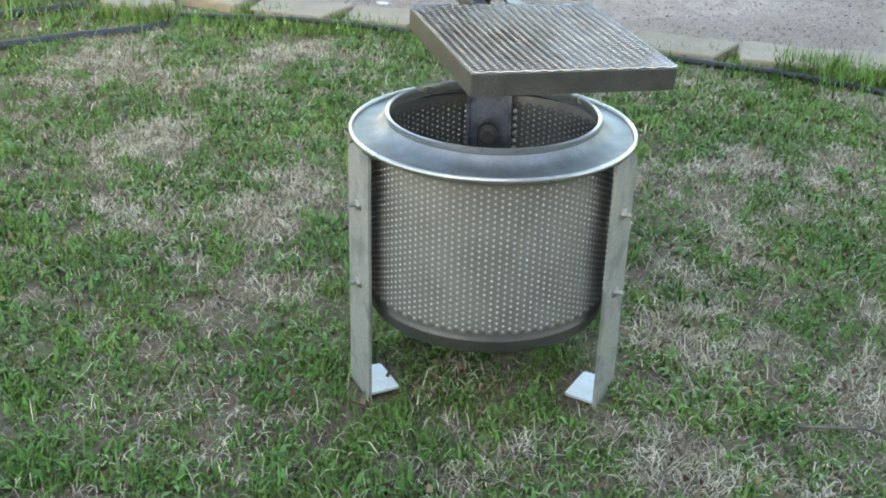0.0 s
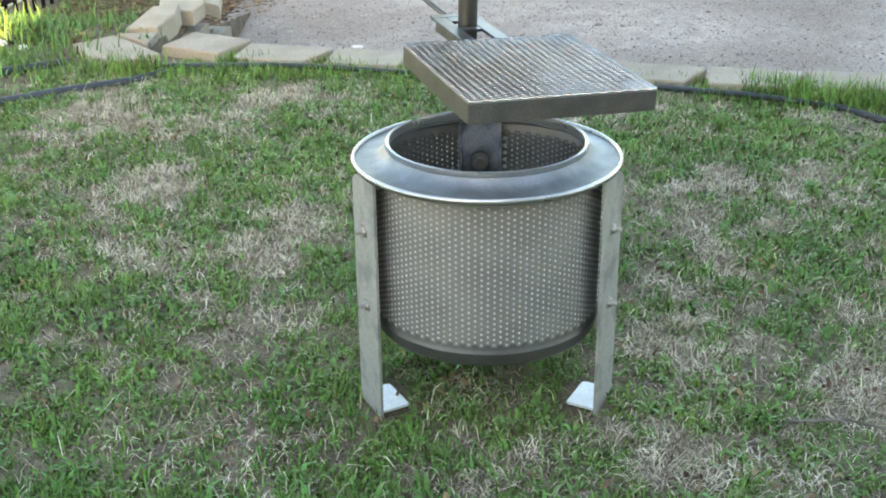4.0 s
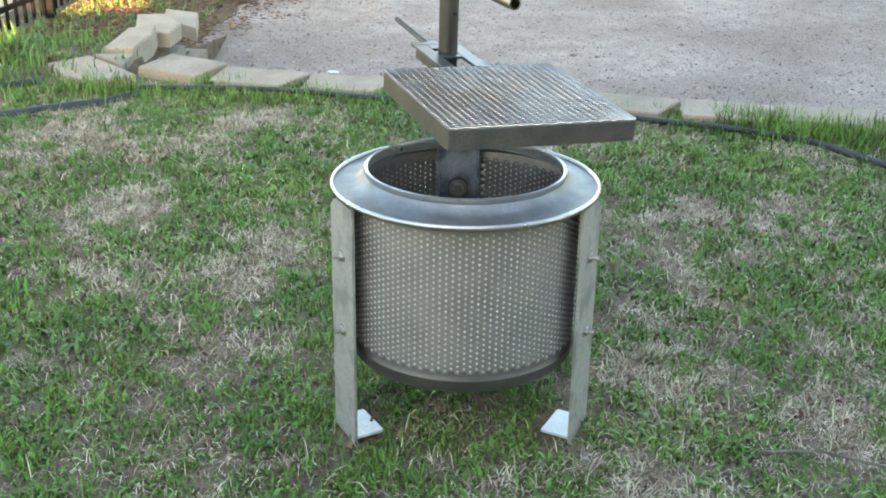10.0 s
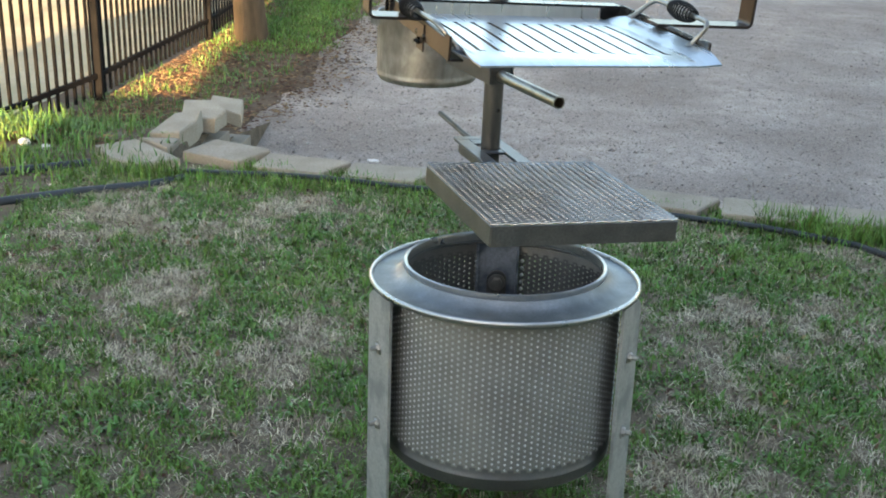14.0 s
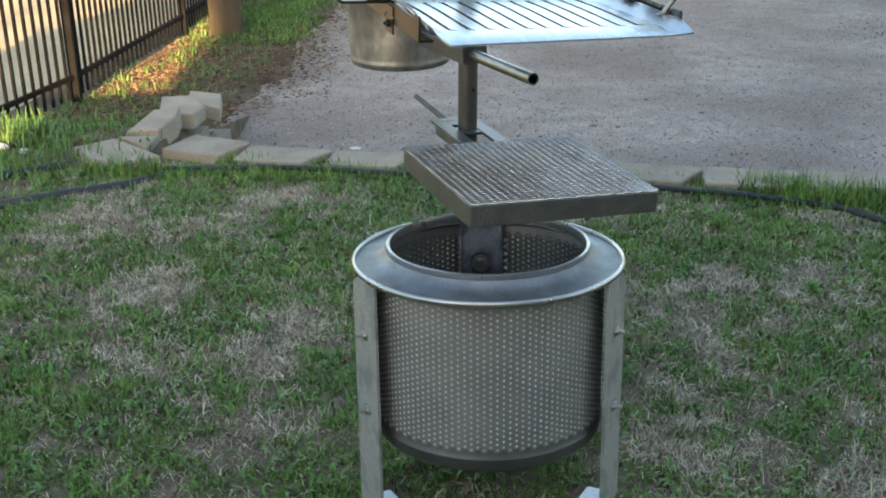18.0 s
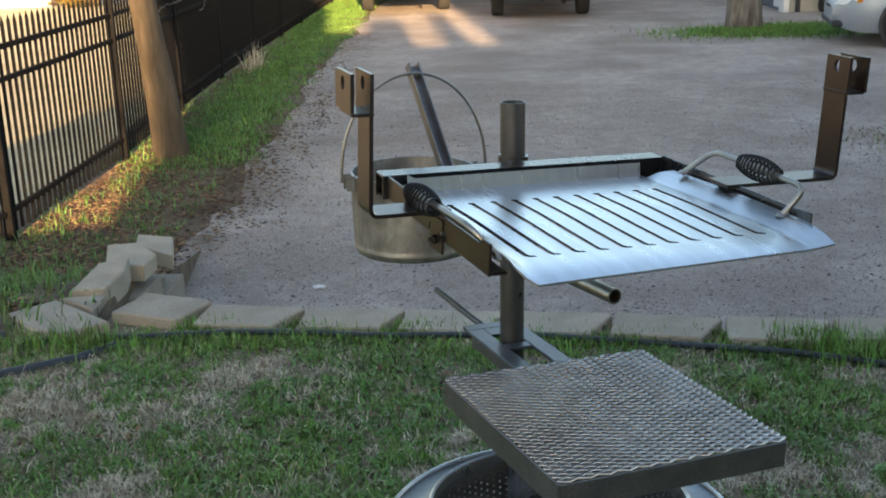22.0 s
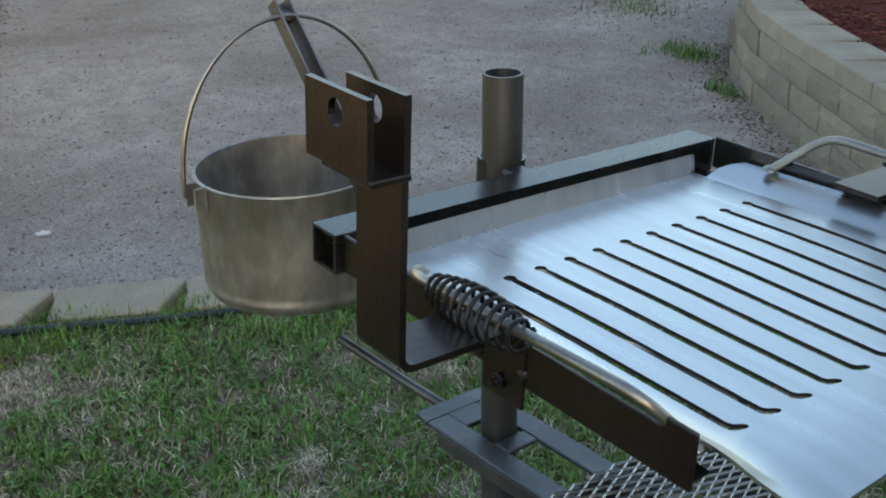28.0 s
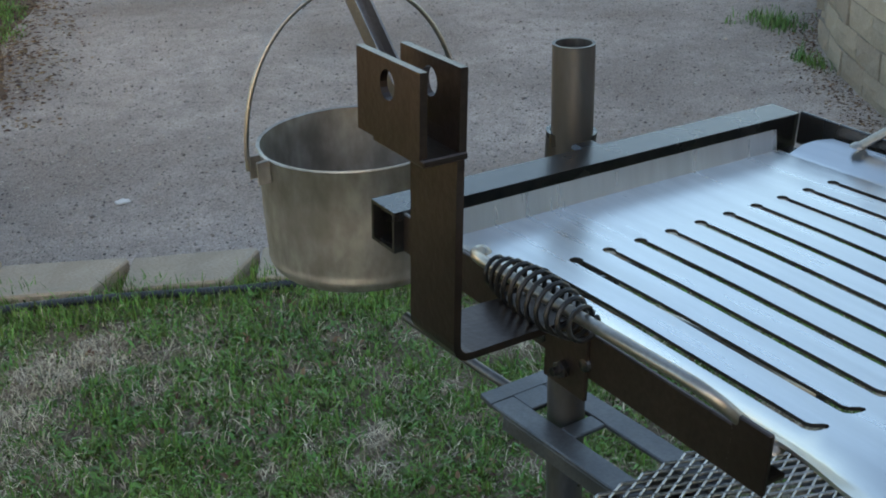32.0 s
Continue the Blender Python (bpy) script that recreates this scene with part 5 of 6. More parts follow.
flat_mesh("fence_weeds", p, q, WEED, "rank yellow-green weeds growing along the fence foot", "weeds")
x, y = verge(42000, 2.6, 14.5, -0.1, 1.6)
reach = (x - np.interp(y, FY, FX)) / 1.5
ok = rng.uniform(0, 1, len(x)) < np.clip((1.1 - reach ** 1.3) * np.clip((10.5 - y) / 2.5, np.clip(0.75 - 1.6 * reach, 0.12, 0.7), 1.0) + 0.5 * np.array([noise.noise((a * 2.2, b * 2.2, 6)) for a, b in zip(x, y)]), 0, 1) * 0.8
x, y = x[ok], y[ok]
p, q = lumps(x, y, land(x, y) + 0.026, rng.uniform(0.006, 0.024, len(x)), 0.2)
flat_mesh("fallen_leaves", p, q, LEAF, "brown fallen leaves heaped below the fence", "leaves")

x, y = verge(5200, 5.6, 18, 0.8, 1.75, 1.2)
reach = (x - np.interp(y, FY, FX) - 1.15) / 0.5
ok = rng.uniform(0, 1, len(x)) < np.exp(-reach ** 2 * 1.6)
x, y = x[ok], y[ok]
p, q = lumps(x, y, np.full(len(x), DRIVE_Z + 0.006), rng.uniform(0.006, 0.018, len(x)), 0.25)
flat_mesh("drive_edge_leaves", p, q, LEAF, "brown leaf crumbs strewn along the gravel edge", "leaves")


# ---- trees ----
def tree(name, at, r, lean, height, label, limbs, bark):
    t = thing(name, label, "tree", Matrix.Translation(at))
    rr = random.Random(3)
    line = [(lean[0] * s ** 1.2, lean[1] * s ** 1.2, height * s) for s in [k / 8 for k in range(9)]]
    rad = [r * (1.22 if k == 0 else 1.06 if k == 1 else 1.0 - 0.06 * k) for k in range(9)]
    fine = [(lean[0] * s ** 1.2, lean[1] * s ** 1.2, height * s) for s in [k / 64 for k in range(65)]]
    pts, f = sweep(fine, [float(np.interp(k / 8, range(9), rad)) for k in range(65)], 40)
    ridged = []
    for k, (x, y, z) in enumerate(pts):
        c = Vector(fine[k // 40])
        d = Vector((x, y, z)) - c
        g = noise.noise((d.x / r * 3.2, d.y / r * 3.2, z * 1.6)) * 0.07 + noise.noise((d.x / r * 7, d.y / r * 7, z * 3.5)) * 0.06
        ridged.append(tuple(c + d * (1 + g)))
    pts = ridged
    part("trunk", (pts, f), bark, t, smooth=True)
    top = Vector(line[-1])
    leaves = []
    for k in range(limbs):
        a = 2 * math.pi * k / limbs + rr.random()
        end = top + Vector((math.cos(a) * 1.6, math.sin(a) * 1.6, 1.2 + rr.random()))
        part("limb", sweep([top - Vector((0, 0, 0.3 * k / limbs)), top.lerp(end, 0.5) + Vector((0, 0, 0.2)), end], [r * 0.4, r * 0.25, r * 0.08], 8), bark, t, smooth=True)
        leaves.append(end)
    n = 1400
    c = np.array([tuple(leaves[rr.randrange(limbs)]) for _ in range(n)]) + rng.normal(0, 0.55, (n, 3))
    p, q = lumps(c[:, 0], c[:, 1], c[:, 2], rng.uniform(0.03, 0.07, n), 0.2)
    crown = flat_mesh("crown", p, q, WEED, "thin crown of spring leaves", kind="")
    crown.parent = t


tree("drive_tree", (-1.93, 7.95, DRIVE_Z), 0.125, (-0.5, 0.1), 4.2, "leaning grey-brown tree trunk beside the steel fence", 5, BARK)
tree("garage_tree", (5.95, 16.6, DRIVE_Z), 0.25, (0.05, 0.1), 4.6, "stout rough-barked tree in front of the garage", 6, BARK_GREY)
x, y = rng.normal(6.6, 0.85, 16000), rng.normal(16.05, 0.42, 16000)
p, q = blades(x, y, np.full(len(x), DRIVE_Z), rng.uniform(0.03, 0.09, len(x)), rng.uniform(0.008, 0.016, len(x)), rng.uniform(0.2, 1.1, len(x)))
flat_mesh("tree_grass", p, q, GREEN, "ring of green grass round the garage tree", "grass")


# ---- vehicles ----
def wheel(parent, at, r, w, axis_x=True, spokes=5):
    m = Matrix.Translation(at) @ (Matrix.Rotation(radians(90), 4, "Y") if axis_x else Matrix.Rotation(radians(90), 4, "X"))
    tyre = part("wheel", lathe([(r * 0.62, -w / 2), (r * 0.9, -w / 2), (r * 0.98, -w * 0.42), (r, -w * 0.25), (r, w * 0.25), (r * 0.98, w * 0.42), (r * 0.9, w / 2), (r * 0.62, w / 2), (r * 0.6, 0)], 36, closed=True), RUBBER, parent, m=m, smooth=True)
    rim = [lathe([(r * 0.62, w * 0.42), (r * 0.56, w * 0.44), (r * 0.54, w * 0.2), (r * 0.6, -w * 0.3)], 30), lathe([(0.0, w * 0.4), (r * 0.13, w * 0.38), (r * 0.16, w * 0.2)], 16)]
    for k in range(spokes):
        rim.append(box(r * 0.46, r * 0.17, w * 0.12, (r * 0.34, 0, w * 0.3), 0.006, pose(0, 0, 0, 0, 0, 360 / spokes * k + 18)))
    rim.append(lathe([(0.0, w * 0.02), (r * 0.58, w * 0.02)], 24))
    part("rim", joined(*rim), CHROME if spokes == 5 else TRIM, tyre, smooth=True)


def pickup(name, label, at, paint, tail, rz=0.0, boxy=False):
    v = thing(name, label, "pickup truck" if not boxy else "van", pose(*at, 0, 0, rz))
    w = 1.9 if boxy else 1.96
    if boxy:
        part("body", joined(box(w, 5.0, 1.7, (0, 2.5, 1.40), 0.09), box(w - 0.5, 4.6, 0.14, (0, 2.6, 0.5), 0.03)), paint, v, "plain white panelled body")
        for s in (-1, 1):
            part("rear_door", box(0.86, 0.03, 1.5, (s * 0.45, -0.008, 1.3), 0.012), paint, v)
            part("tail_light", box(0.12, 0.06, 0.34, (s * (w / 2 - 0.055), -0.02, 1.12), 0.02), RED_LENS, v, "red tail light")
            part("window", box(0.55, 0.02, 0.5, (s * 0.45, -0.022, 1.72), 0.02), GLASS, v)
        part("bumper", joined(box(w - 0.04, 0.16, 0.17, (0, -0.07, 0.56), 0.03), box(0.7, 0.1, 0.06, (0, -0.03, 0.45), 0.02)), WHITE, v)
    else:
        part("bed", joined(box(w, 2.2, 0.62, (0, 1.1, 0.92), 0.06)), paint, v, "maroon pickup bed")
        part("cab", joined(box(w - 0.04, 1.7, 0.75, (0, 3.1, 0.9), 0.06), box(w - 0.3, 1.4, 0.62, (0, 3.05, 1.5), 0.14)), paint, v)
        part("bonnet", box(w - 0.06, 1.4, 0.6, (0, 4.6, 0.85), 0.08), paint, v)
        part("rear_window", box(1.3, 0.02, 0.36, (0, 2.345, 1.52), 0.03), GLASS, v)
        gate = part("tailgate", box(1.56, 0.05, 0.30, (0, -0.015, 1.06), 0.012), OFFWHITE, v, "white upper tailgate panel")
        part("tailgate_band", box(1.56, 0.052, 0.15, (0, -0.016, 0.83), 0.01), TRIM, gate, "dark band")
        part("tailgate_lower", box(1.56, 0.05, 0.13, (0, -0.015, 0.69), 0.01), MAROON, gate)
        part("handle", box(0.14, 0.03, 0.05, (0, -0.045, 1.16), 0.01), TRIM, gate)
        for s in (-1, 1):
            part("tail_light", box(0.13, 0.06, 0.36, (s * (w / 2 - 0.1), -0.02, 1.02), 0.015), RED_LENS, v, "red tail light")
            part("side_panel", box(0.16, 0.04, 0.3, (s * (w / 2 - 0.1), 0.0, 0.75), 0.02), MAROON, v)
        bump = part("bumper", joined(box(1.9, 0.2, 0.16, (0, -0.1, 0.53), 0.03), box(0.5, 0.22, 0.06, (0, -0.1, 0.47), 0.02)), CHROME, v, "dull chrome step bumper")
        part("number_plate", box(0.3, 0.012, 0.15, (0, -0.208, 0.60), 0.004), WHITE, bump)
        part("plate_bar", box(0.22, 0.004, 0.05, (0, -0.216, 0.60), 0.001), SILVER, bump)
        part("sticker", box(0.2, 0.006, 0.1, (-0.62, -0.204, 0.53), 0.001), YELLOW, bump, "yellow sticker")
        part("tow_hitch", joined(box(0.06, 0.2, 0.06, (0, -0.1, 0.36), 0.008), lathe([(0.0, 0.06), (0.025, 0.045), (0.03, 0.03), (0.025, 0.01), (0.012, 0.0)], 14, m=Matrix.Translation((0, -0.2, 0.38)))), TRIM, v)
    part("axle", sweep([(-0.8, 0.9, 0.36), (0.8, 0.9, 0.36)], 0.05, 12), TRIM, v)
    part("exhaust", sweep([(0.4, 0.0, 0.3), (0.4, 0.9, 0.32)], 0.035, 12, hole=0.03), TRIM, v)
    for yy in (0.95, 4.3):
        for s in (-1, 1):
            wheel(v, (s * (w / 2 - 0.16), yy, 0.37), 0.37, 0.24, True, 8)
    return v


pickup("white_van", "white panel van parked in low sunlight on the drive", (0.64, 21.4, DRIVE_Z), WHITE, WHITE, -2, True)
pickup("pickup_truck", "maroon and white pickup truck parked tailgate first", (3.08, 19.4, DRIVE_Z), MAROON, WHITE, -6)


def sedan(at, rz):
    v = thing("silver_car", "silver four-door saloon car parked by the garage", "car", pose(*at, 0, 0, rz))
    # nose towards -x, flank towards -y: cross sections from nose to tail
    top = [(0.0, 0.56), (0.06, 0.66), (0.2, 0.74), (0.5, 0.82), (1.0, 0.90), (1.35, 0.96), (1.95, 1.34), (2.4, 1.43), (3.2, 1.41), (3.95, 1.07), (4.6, 1.0), (4.75, 0.8)]
    pts, f, n = [], [], 17
    stations = [0.0, 0.02, 0.06, 0.13, 0.22, 0.35, 0.5, 0.7, 0.95, 1.2, 1.35, 1.6, 1.95, 2.4, 2.8, 3.2, 3.6, 3.95, 4.3, 4.6, 4.72, 4.78]
    for x in stations:
        e = max(0.0, 1 - x / 0.55, 1 - (4.8 - x) / 0.5)
        half = 0.885 * (1 - 0.42 * e ** 2.2)
        h = float(np.interp(x, [t[0] for t in top], [t[1] for t in top]))
        low = 0.2 + 0.12 * e ** 3
        belt = min(h - 0.05, 0.5 + 0.36 * min(1.0, x / 0.9 + 0.35))
        roof = half - 0.10 - 0.42 * max(0.0, h - 0.96)
        side = [(half * 0.93, low), (half * 0.985, low + 0.1), (half, 0.5 * (low + belt)), (half * 0.99, belt - 0.08), (half * 0.955, belt), (roof, h - 0.045), (roof * 0.8, h - 0.012), (roof * 0.4, h)]
        ring = [(x, -y, z) for y, z in side] + [(x, 0.0, h + 0.004)] + [(x, y, z) for y, z in reversed(side)]
        pts += ring
    for i in range(len(stations) - 1):
        f += [(i * n + k, (i + 1) * n + k, (i + 1) * n + (k + 1) % n, i * n + (k + 1) % n)[::-1] for k in range(n)]
    f += [tuple(range(n)), tuple(range((len(stations) - 1) * n, len(stations) * n))[::-1]]
    part("body", (pts, f), SILVER, v, "silver painted body", smooth=True)
    for s in (-1, 1):
        turn = Matrix.Translation((0.03, s * 0.56, 0.625)) @ Matrix.Rotation(s * radians(38), 4, "Z")
        lamp = part("headlight", prism([(-0.02, -0.05), (0.16, -0.055), (0.42, -0.01), (0.44, 0.03), (0.3, 0.062), (0.08, 0.045)], 0, 0.05, 0.012, m=turn @ Matrix.Translation((0, 0.03 if s > 0 else 0.02, 0)) @ Matrix.Rotation(radians(90), 4, "X")), CLEAR, v, "clear headlight with an amber corner")
        part("indicator", prism([(0.33, -0.028), (0.42, -0.008), (0.435, 0.028), (0.35, 0.048)], 0, 0.056, 0.004, m=turn @ Matrix.Translation((0, 0.033 if s > 0 else 0.023, 0)) @ Matrix.Rotation(radians(90), 4, "X")), AMBER, lamp)
        part("side_window", prism([(1.55, 0.98), (2.05, 1.30), (2.45, 1.38), (3.15, 1.36), (3.6, 1.05)], 0, 0.012, 0.003, m=Matrix.Translation((0, s * 0.79 + 0.006, 0)) @ Matrix.Rotation(radians(90), 4, "X")), GLASS, v)
        for a0 in (0.95, 3.75):
            part("wheel_arch", lathe([(0.0, 0.012), (0.37, 0.012), (0.385, 0.006), (0.385, -0.02)], 32, m=Matrix.Translation((a0, s * 0.885, 0.33)) @ Matrix.Rotation(radians(-90 * s), 4, "X")), TRIM, v)
        part("mirror", box(0.12, 0.16, 0.1, (1.55, s * 0.95, 0.98), 0.03), SILVER, v)
        part("door_seam", box(0.006, 0.01, 0.6, (1.42, s * 0.884, 0.65), 0.0), TRIM, v)
    part("windscreen", ([(1.38, -0.7, 0.985), (1.38, 0.7, 0.985), (1.96, 0.6, 1.35), (1.96, -0.6, 1.35), (1.4, -0.7, 0.975), (1.4, 0.7, 0.975), (1.98, 0.6, 1.34), (1.98, -0.6, 1.34)], [(0, 1, 2, 3), (7, 6, 5, 4), (0, 4, 5, 1), (2, 6, 7, 3), (1, 5, 6, 2), (3, 7, 4, 0)]), GLASS, v)
    part("grille", box(0.02, 0.5, 0.045, (0.004, 0, 0.52), 0.008), TRIM, v)
    part("air_intake", box(0.3, 1.3, 0.09, (0.13, 0, 0.31), 0.03), TRIM, v)
    for a0 in (0.95, 3.75):
        wheel(v, (a0, -0.83, 0.33), 0.34, 0.2, False, 5)
        wheel(v, (a0, 0.82, 0.33), 0.33, 0.2, False, 5)
    return v


sedan((6.47, 14.5, DRIVE_Z), -16)

# ---- garage, bin, clutter, far buildings ----
garage = thing("garage_building", "cream garage with white trim and open bays", "garage", pose(7.58, 19.1, DRIVE_Z))
part("front_wall", box(9, 0.2, 3.4, (4.6, 0.1, 1.7), 0.0), CREAM, garage)
part("corner_trim", box(0.11, 0.26, 3.4, (0.0, 0.06, 1.7), 0.01), WHITE, garage, "white corner board")
part("downpipe", sweep([(0.22, -0.05, 0), (0.22, -0.05, 3.4)], 0.045, 12), TRIM, garage)
part("roof", prism([(-0.3, -0.4), (9.4, -0.4), (11, 14), (1.2, 14)], 3.4, 3.6), SIDING, garage)
bay = Matrix.Rotation(math.atan2(13.0, 1.4) - math.pi / 2, 4, "Z")
for y0, y1, mt, nm in [(0.25, 1.0, WHITE, "trim_board"), (6.1, 6.75, TIMBER, "timber_post"), (6.9, 9.6, DOORBROWN, "bay_door"), (9.7, 10.1, TRIM, "door_post"), (12.4, 13.0, WHITE, "trim_board")]:
    part(nm, box(0.14, y1 - y0, 2.6, (0.1, (y0 + y1) / 2, 1.3), 0.01, bay), mt, garage)
part("header", box(0.2, 13.0, 0.8, (0.1, 6.6, 3.0), 0.0, bay), CREAM, garage)
part("back_wall", box(0.2, 13, 3.4, (3.2, 6.8, 1.7), 0.0, bay), DOORBROWN, garage)
part("bay_floor", box(3.2, 13, 0.04, (1.6, 6.7, 0.02), 0.0, bay), ASPHALT, garage)
for k, (px_, py_, s_) in enumerate([(0.9, 1.8, 0.5), (1.2, 2.6, 0.7), (0.8, 3.4, 0.45), (1.5, 3.9, 0.6)]):
    solid("storage_box", joined(box(s_, s_ * 0.8, s_ * 0.9, (0, 0, s_ * 0.45), 0.03), box(s_ * 1.04, s_ * 0.84, 0.05, (0, 0, s_ * 0.92), 0.01)), [SIDING, WHITE, TRIM, TARP][k], "stored box inside the open garage bay", "box", pose(7.58 + px_, 19.1 + py_, DRIVE_Z + 0.04, 0, 0, 15 * k), "stored boxes")
bin_ = thing("wheeled_bin", "dark brown wheeled rubbish bin against the cream wall", "rubbish bin", pose(8.5, 18.6, DRIVE_Z))
part("bin_body", prism([(-0.27, -0.3), (0.27, -0.3), (0.33, 0.35), (-0.33, 0.35)], 0.06, 0.95, 0.02), DOORBROWN, bin_)
part("lid", joined(box(0.7, 0.78, 0.06, (0, 0.02, 0.985), 0.025), box(0.5, 0.08, 0.05, (0, 0.42, 0.97), 0.02)), DOORBROWN, bin_)
for s in (-1, 1):
    part("bin_wheel", lathe([(0.0, -0.03), (0.12, -0.03), (0.13, 0), (0.12, 0.03), (0.0, 0.03)], 18, m=Matrix.Translation((s * 0.3, 0.3, 0.13)) @ Matrix.Rotation(radians(90), 4, "Y")), RUBBER, bin_)
tp = [(-0.9 + 1.8 * i / 10, -0.5 + j / 6, 0.0 if i in (0, 10) or j in (0, 6) else 0.35 + 0.22 * noise.noise((i * 0.9, j * 0.9, 4))) for j in range(7) for i in range(11)]
solid("tarpaulin", (tp, [(j * 11 + i, j * 11 + i + 1, (j + 1) * 11 + i + 1, (j + 1) * 11 + i) for j in range(6) for i in range(10)]), TARP, "blue tarpaulin thrown over a heap by the van", "tarpaulin", pose(2.5, 27.5, DRIVE_Z) @ Matrix.Diagonal((0.7, 0.7, 0.8, 1)), smooth=True)
barrow = thing("wheelbarrow", "tipped wheelbarrow among scrap timber", "wheelbarrow", pose(6.6, 29.5, DRIVE_Z, 0, 0, 30))
part("tray", prism([(-0.35, -0.3), (0.35, -0.3), (0.45, 0.4), (-0.45, 0.4)], 0.3, 0.62, 0.04), SILVER, barrow)
part("handles", sweep([(-0.3, -0.9, 0.6), (-0.2, 0.6, 0.2), (0.2, 0.6, 0.2), (0.3, -0.9, 0.6)], 0.02, 8), TIMBER, barrow)
part("barrow_wheel", lathe([(0.0, -0.04), (0.17, -0.04), (0.19, 0), (0.17, 0.04), (0.0, 0.04)], 18, m=Matrix.Translation((0, 0.7, 0.19)) @ Matrix.Rotation(radians(90), 4, "Y")), RUBBER, barrow)
solid("scrap_plank", box(1.6, 0.16, 0.04, (0, 0, 0.02), 0.004), TIMBER, "weathered plank lying on the drive", "plank", pose(6.3, 28.6, DRIVE_Z, 0, 6, 12))
far = thing("far_shed", "long grey-blue sided shed closing off the drive", "shed", pose(4, 36, DRIVE_Z))
part("shed_wall", box(16, 0.2, 3.2, (0, 0, 1.6)), FARSIDE, far)
for k in range(16):
    part("siding_board", box(16, 0.02, 0.17, (0, -0.115, 0.12 + 0.19 * k), 0.004), FARSIDE, far)
part("shed_roof", prism([(-8.3, -0.5), (8.3, -0.5), (8.3, 5), (-8.3, 5)], 3.2, 3.35), TRIM, far)
house = thing("white_house", "white sided house across the fence", "house", pose(-7.75, 26.7, DRIVE_Z))
part("house_wall", box(9, 6, 3.4, (-4.5, 3.02, 1.7)), WHITE, house)
board = mesh_of(box(0.19, 0.03, 3.2, (0, -0.016, 1.75), 0.006), WHITE)
for k in range(46):
    part("siding_board", board, WHITE, house, m=Matrix.Translation((-0.1 - 0.195 * k, 0, 0)))
part("foundation", box(9.02, 6.02, 0.16, (-4.5, 3.0, 0.08)), CONCRETE, house)
part("downspout", sweep(bent([(-0.05, -0.07, 3.3), (-0.05, -0.07, 0.72), (1.15, -0.1, 0.3)], 0.08), 0.05, 8), WHITE, house, "white downspout with a long kick-out")
part("house_roof", prism([(-9.4, -0.5), (0.5, -0.5), (0.5, 6.5), (-9.4, 6.5)], 3.4, 3.6), TRIM, house)
apron = solid("pavement", ([(-7.2, 26.85, DRIVE_Z + 0.014), (-0.9, 26.85, DRIVE_Z + 0.014), (-0.9, 36, DRIVE_Z + 0.014), (-9.5, 36, DRIVE_Z + 0.014)], [(0, 1, 2, 3)]), CONCRETE, "pale sunlit concrete apron beside the street", "pavement", kind="structure")
road = solid("road", ([(-60, 36.05, DRIVE_Z + 0.012), (-1.0, 36.05, DRIVE_Z + 0.012), (-1.0, 52, DRIVE_Z + 0.012), (-60, 52, DRIVE_Z + 0.012)], [(0, 1, 2, 3)]), ASPHALT, "worn grey side street beyond the fence", "road", kind="structure")
island = solid("dry_island", prism([(-6.6, 33.5), (-1.2, 33.0), (-1.2, 42.5), (-4.4, 41.5)], DRIVE_Z + 0.0, DRIVE_Z + 0.05, 0.04), SAND, "dry grass island at the street corner", "verge", kind="structure")
solid("street_post", box(0.22, 0.22, 1.6, (0, 0, 0.8), 0.02), TIMBER, "pale wooden post across the street", "post", pose(-4.0, 51.5, DRIVE_Z))
vp = [(x, y, DRIVE_Z + 0.008) for y in (1.5, 6, 12, 18, 26.8) for x in (-30, -16, -8, -4.0)]
for j, y in enumerate((1.5, 6, 12, 18, 26.8)):
    vp[j * 4 + 3] = (float(np.interp(y, FY, FX)) - 0.05, y, DRIVE_Z + 0.008)
solid("dry_verge", (vp, [(j * 4 + i, j * 4 + i + 1, (j + 1) * 4 + i + 1, (j + 1) * 4 + i) for j in range(4) for i in range(3)]), SAND, "sunlit dry grass beyond the steel fence", "verge", kind="structure")
solid("far_grass", ([(-80, 52.05, DRIVE_Z + 0.01), (-1, 52.05, DRIVE_Z + 0.01), (-1, 80, DRIVE_Z + 0.6), (-80, 80, DRIVE_Z + 0.6)], [(0, 1, 2, 3)]), VERGE, "green lawn across the street", "far lawn", kind="structure")
x, y = rng.normal(-7.0, 0.3, 1600), rng.normal(26.3, 0.2, 1600)
p, q = lumps(x, y, DRIVE_Z + 0.05 + np.abs(rng.normal(0, 0.36, 1600)), rng.uniform(0.02, 0.055, 1600), 0.4)
flat_mesh("shrub", p, q, RUSSET, "russet shrub by the white house", "shrub", kind="")
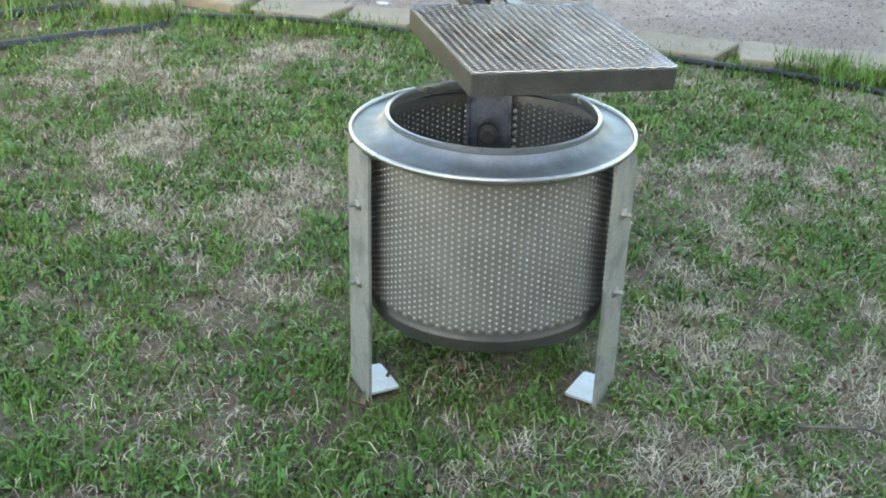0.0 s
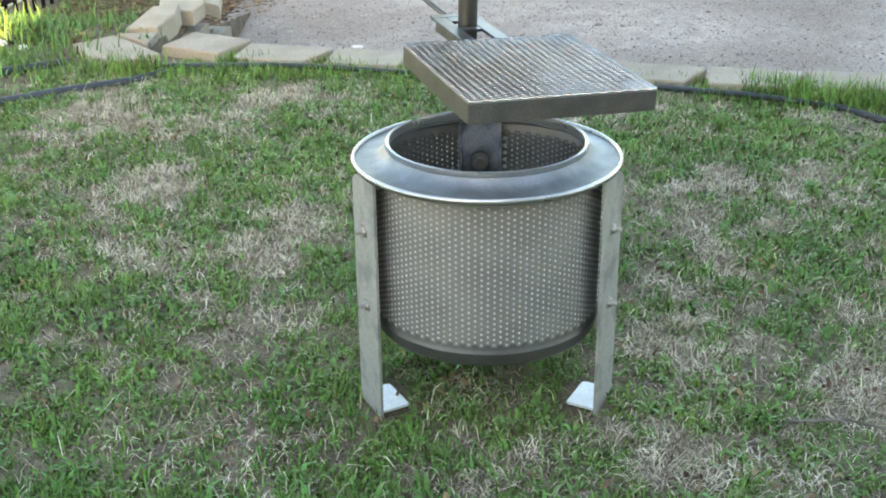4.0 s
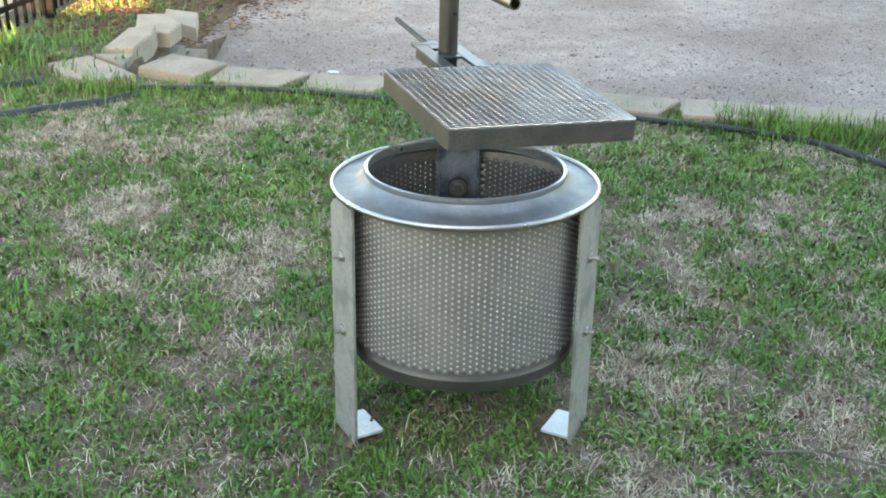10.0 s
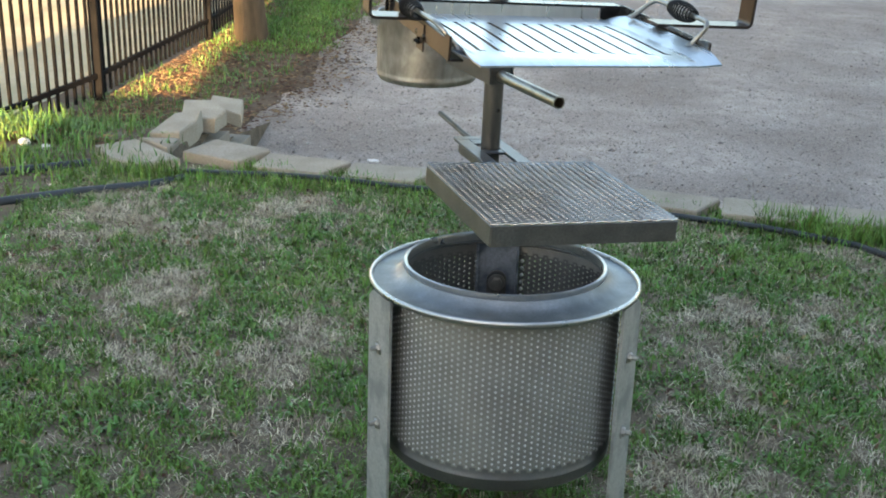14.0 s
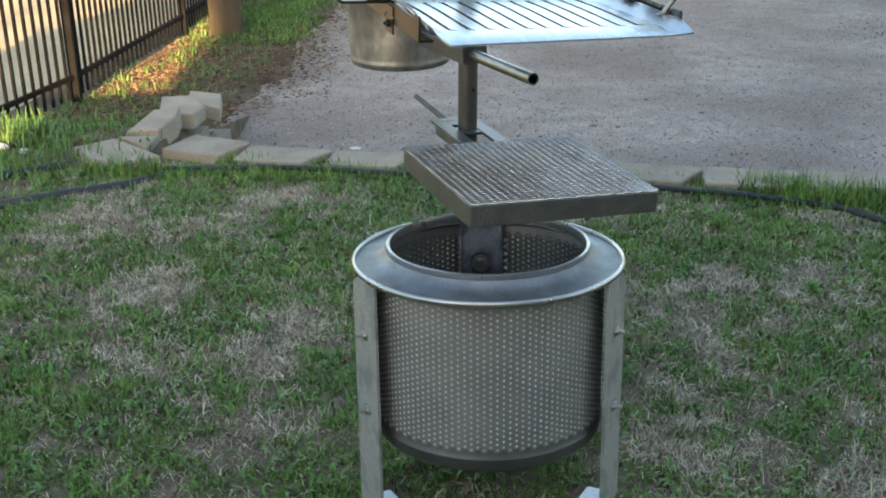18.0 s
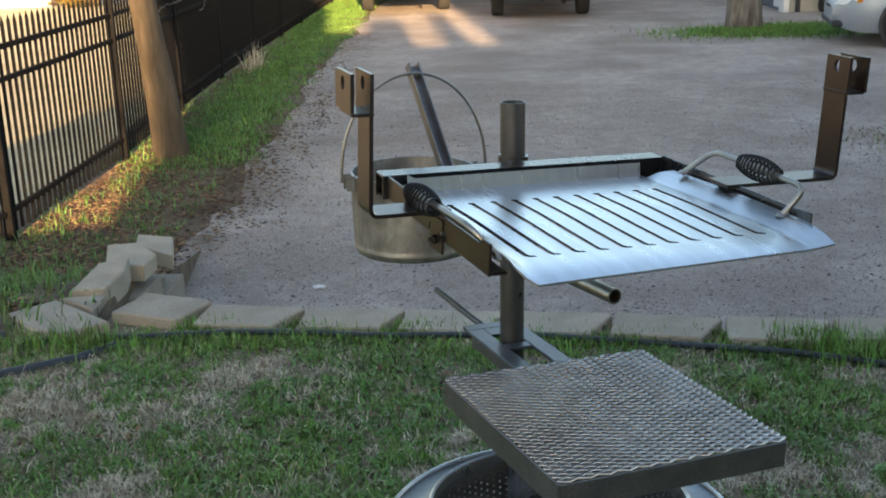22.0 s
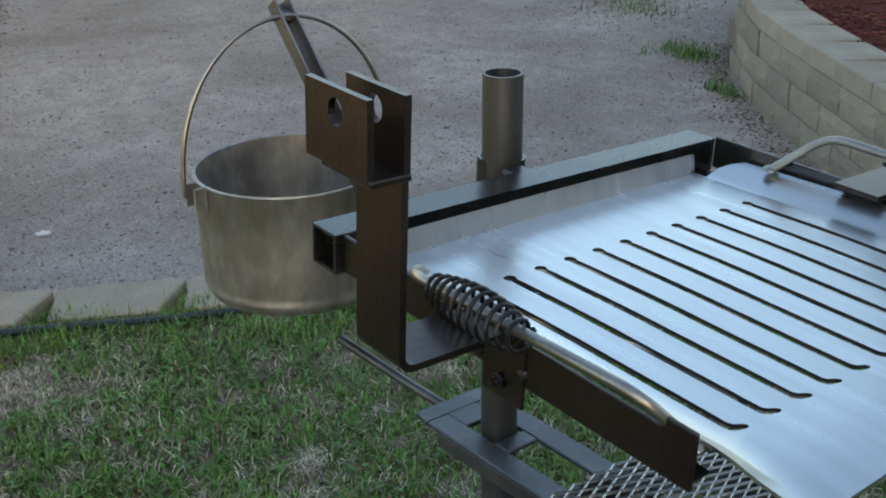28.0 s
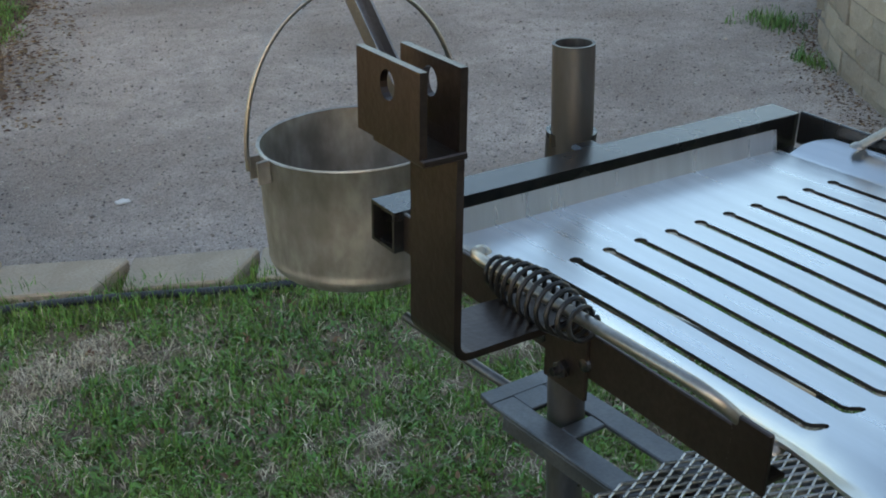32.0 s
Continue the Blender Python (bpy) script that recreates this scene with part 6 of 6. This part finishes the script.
# dry stems and a vine along the fence
x, y = rng.normal(-1.72, 0.06, 170), rng.normal(13.7, 0.3, 170)
p, q = blades(x, y, np.full(170, DRIVE_Z), rng.uniform(0.08, 0.38, 170), rng.uniform(0.005, 0.011, 170), rng.uniform(0.05, 0.9, 170))
flat_mesh("dry_stems", p, q, DRY, "tuft of tall dry stems at the fence foot", "dry stems")
vine = thing("dry_vine", "leafless grey vine trailing over the fence rails", "vine")
for k in range(5):
    rr = random.Random(40 + k)
    y0 = 8.3 + 3.2 * k
    line = []
    for j in range(30):
        yy = y0 + j * (0.12 + 0.03 * k / 5)
        line.append((float(np.interp(yy, FY, FX)) + 0.035 + 0.012 * math.sin(j * 1.3), yy, DRIVE_Z + 1.13 + 0.1 * noise.noise((j * 0.16, k * 5, 3)) - 0.0008 * (j - 15) ** 2 * (k % 2) + 0.03 * rr.random()))
    part("stem", sweep(line, 0.006, 6), BARK_GREY, vine, smooth=True)

# ---- unseen house added behind the walk, its stepped roofline set to shade the lawn ----
shade_house = thing("unseen_shade_house", "plain grey unseen house added behind the lawn to shade it", "house", pose(0, -8, LAWN_Z))
for x0, x1, top in [(-1.69, -1.45, 5.3), (-1.45, -0.4, 5.6), (-0.4, 0.35, 4.55), (0.35, 0.95, 5.1), (0.95, 1.5, 4.1), (1.5, 1.85, 5.2), (1.85, 2.3, 4.1), (2.3, 2.9, 7.4), (2.9, 16, 11.6)]:
    part("house_wall", box(x1 - x0, 6, top, ((x0 + x1) / 2, -3, top / 2)), SIDING, shade_house)
# an unseen porch, added towards the lawn to darken its near part
part("low_shade_wall", box(5.2, 0.3, 2.1, (1.5, 4.6, 1.05), 0.01), CREAM, shade_house)
part("low_shade_roof", box(5.3, 4.9, 0.16, (1.5, 2.4, 2.19), 0.02), TRIM, shade_house)
part("low_shade_parapet", box(3.6, 0.25, 1.0, (-2.95, 4.6, 0.5), 0.01), CREAM, shade_house)
# two unseen trees added to break up the sun on the fence strip
tree("dapple_tree", (-2.7, -6.6, LAWN_Z), 0.09, (0.1, 0.1), 0.7, "small unseen tree with a thin crown added to dapple the sun", 6, BARK)
tree("dapple_tree", (-2.35, -5.6, LAWN_Z), 0.07, (-0.1, 0.1), 0.3, "low unseen tree with a thin crown added to dapple the sun", 6, BARK)
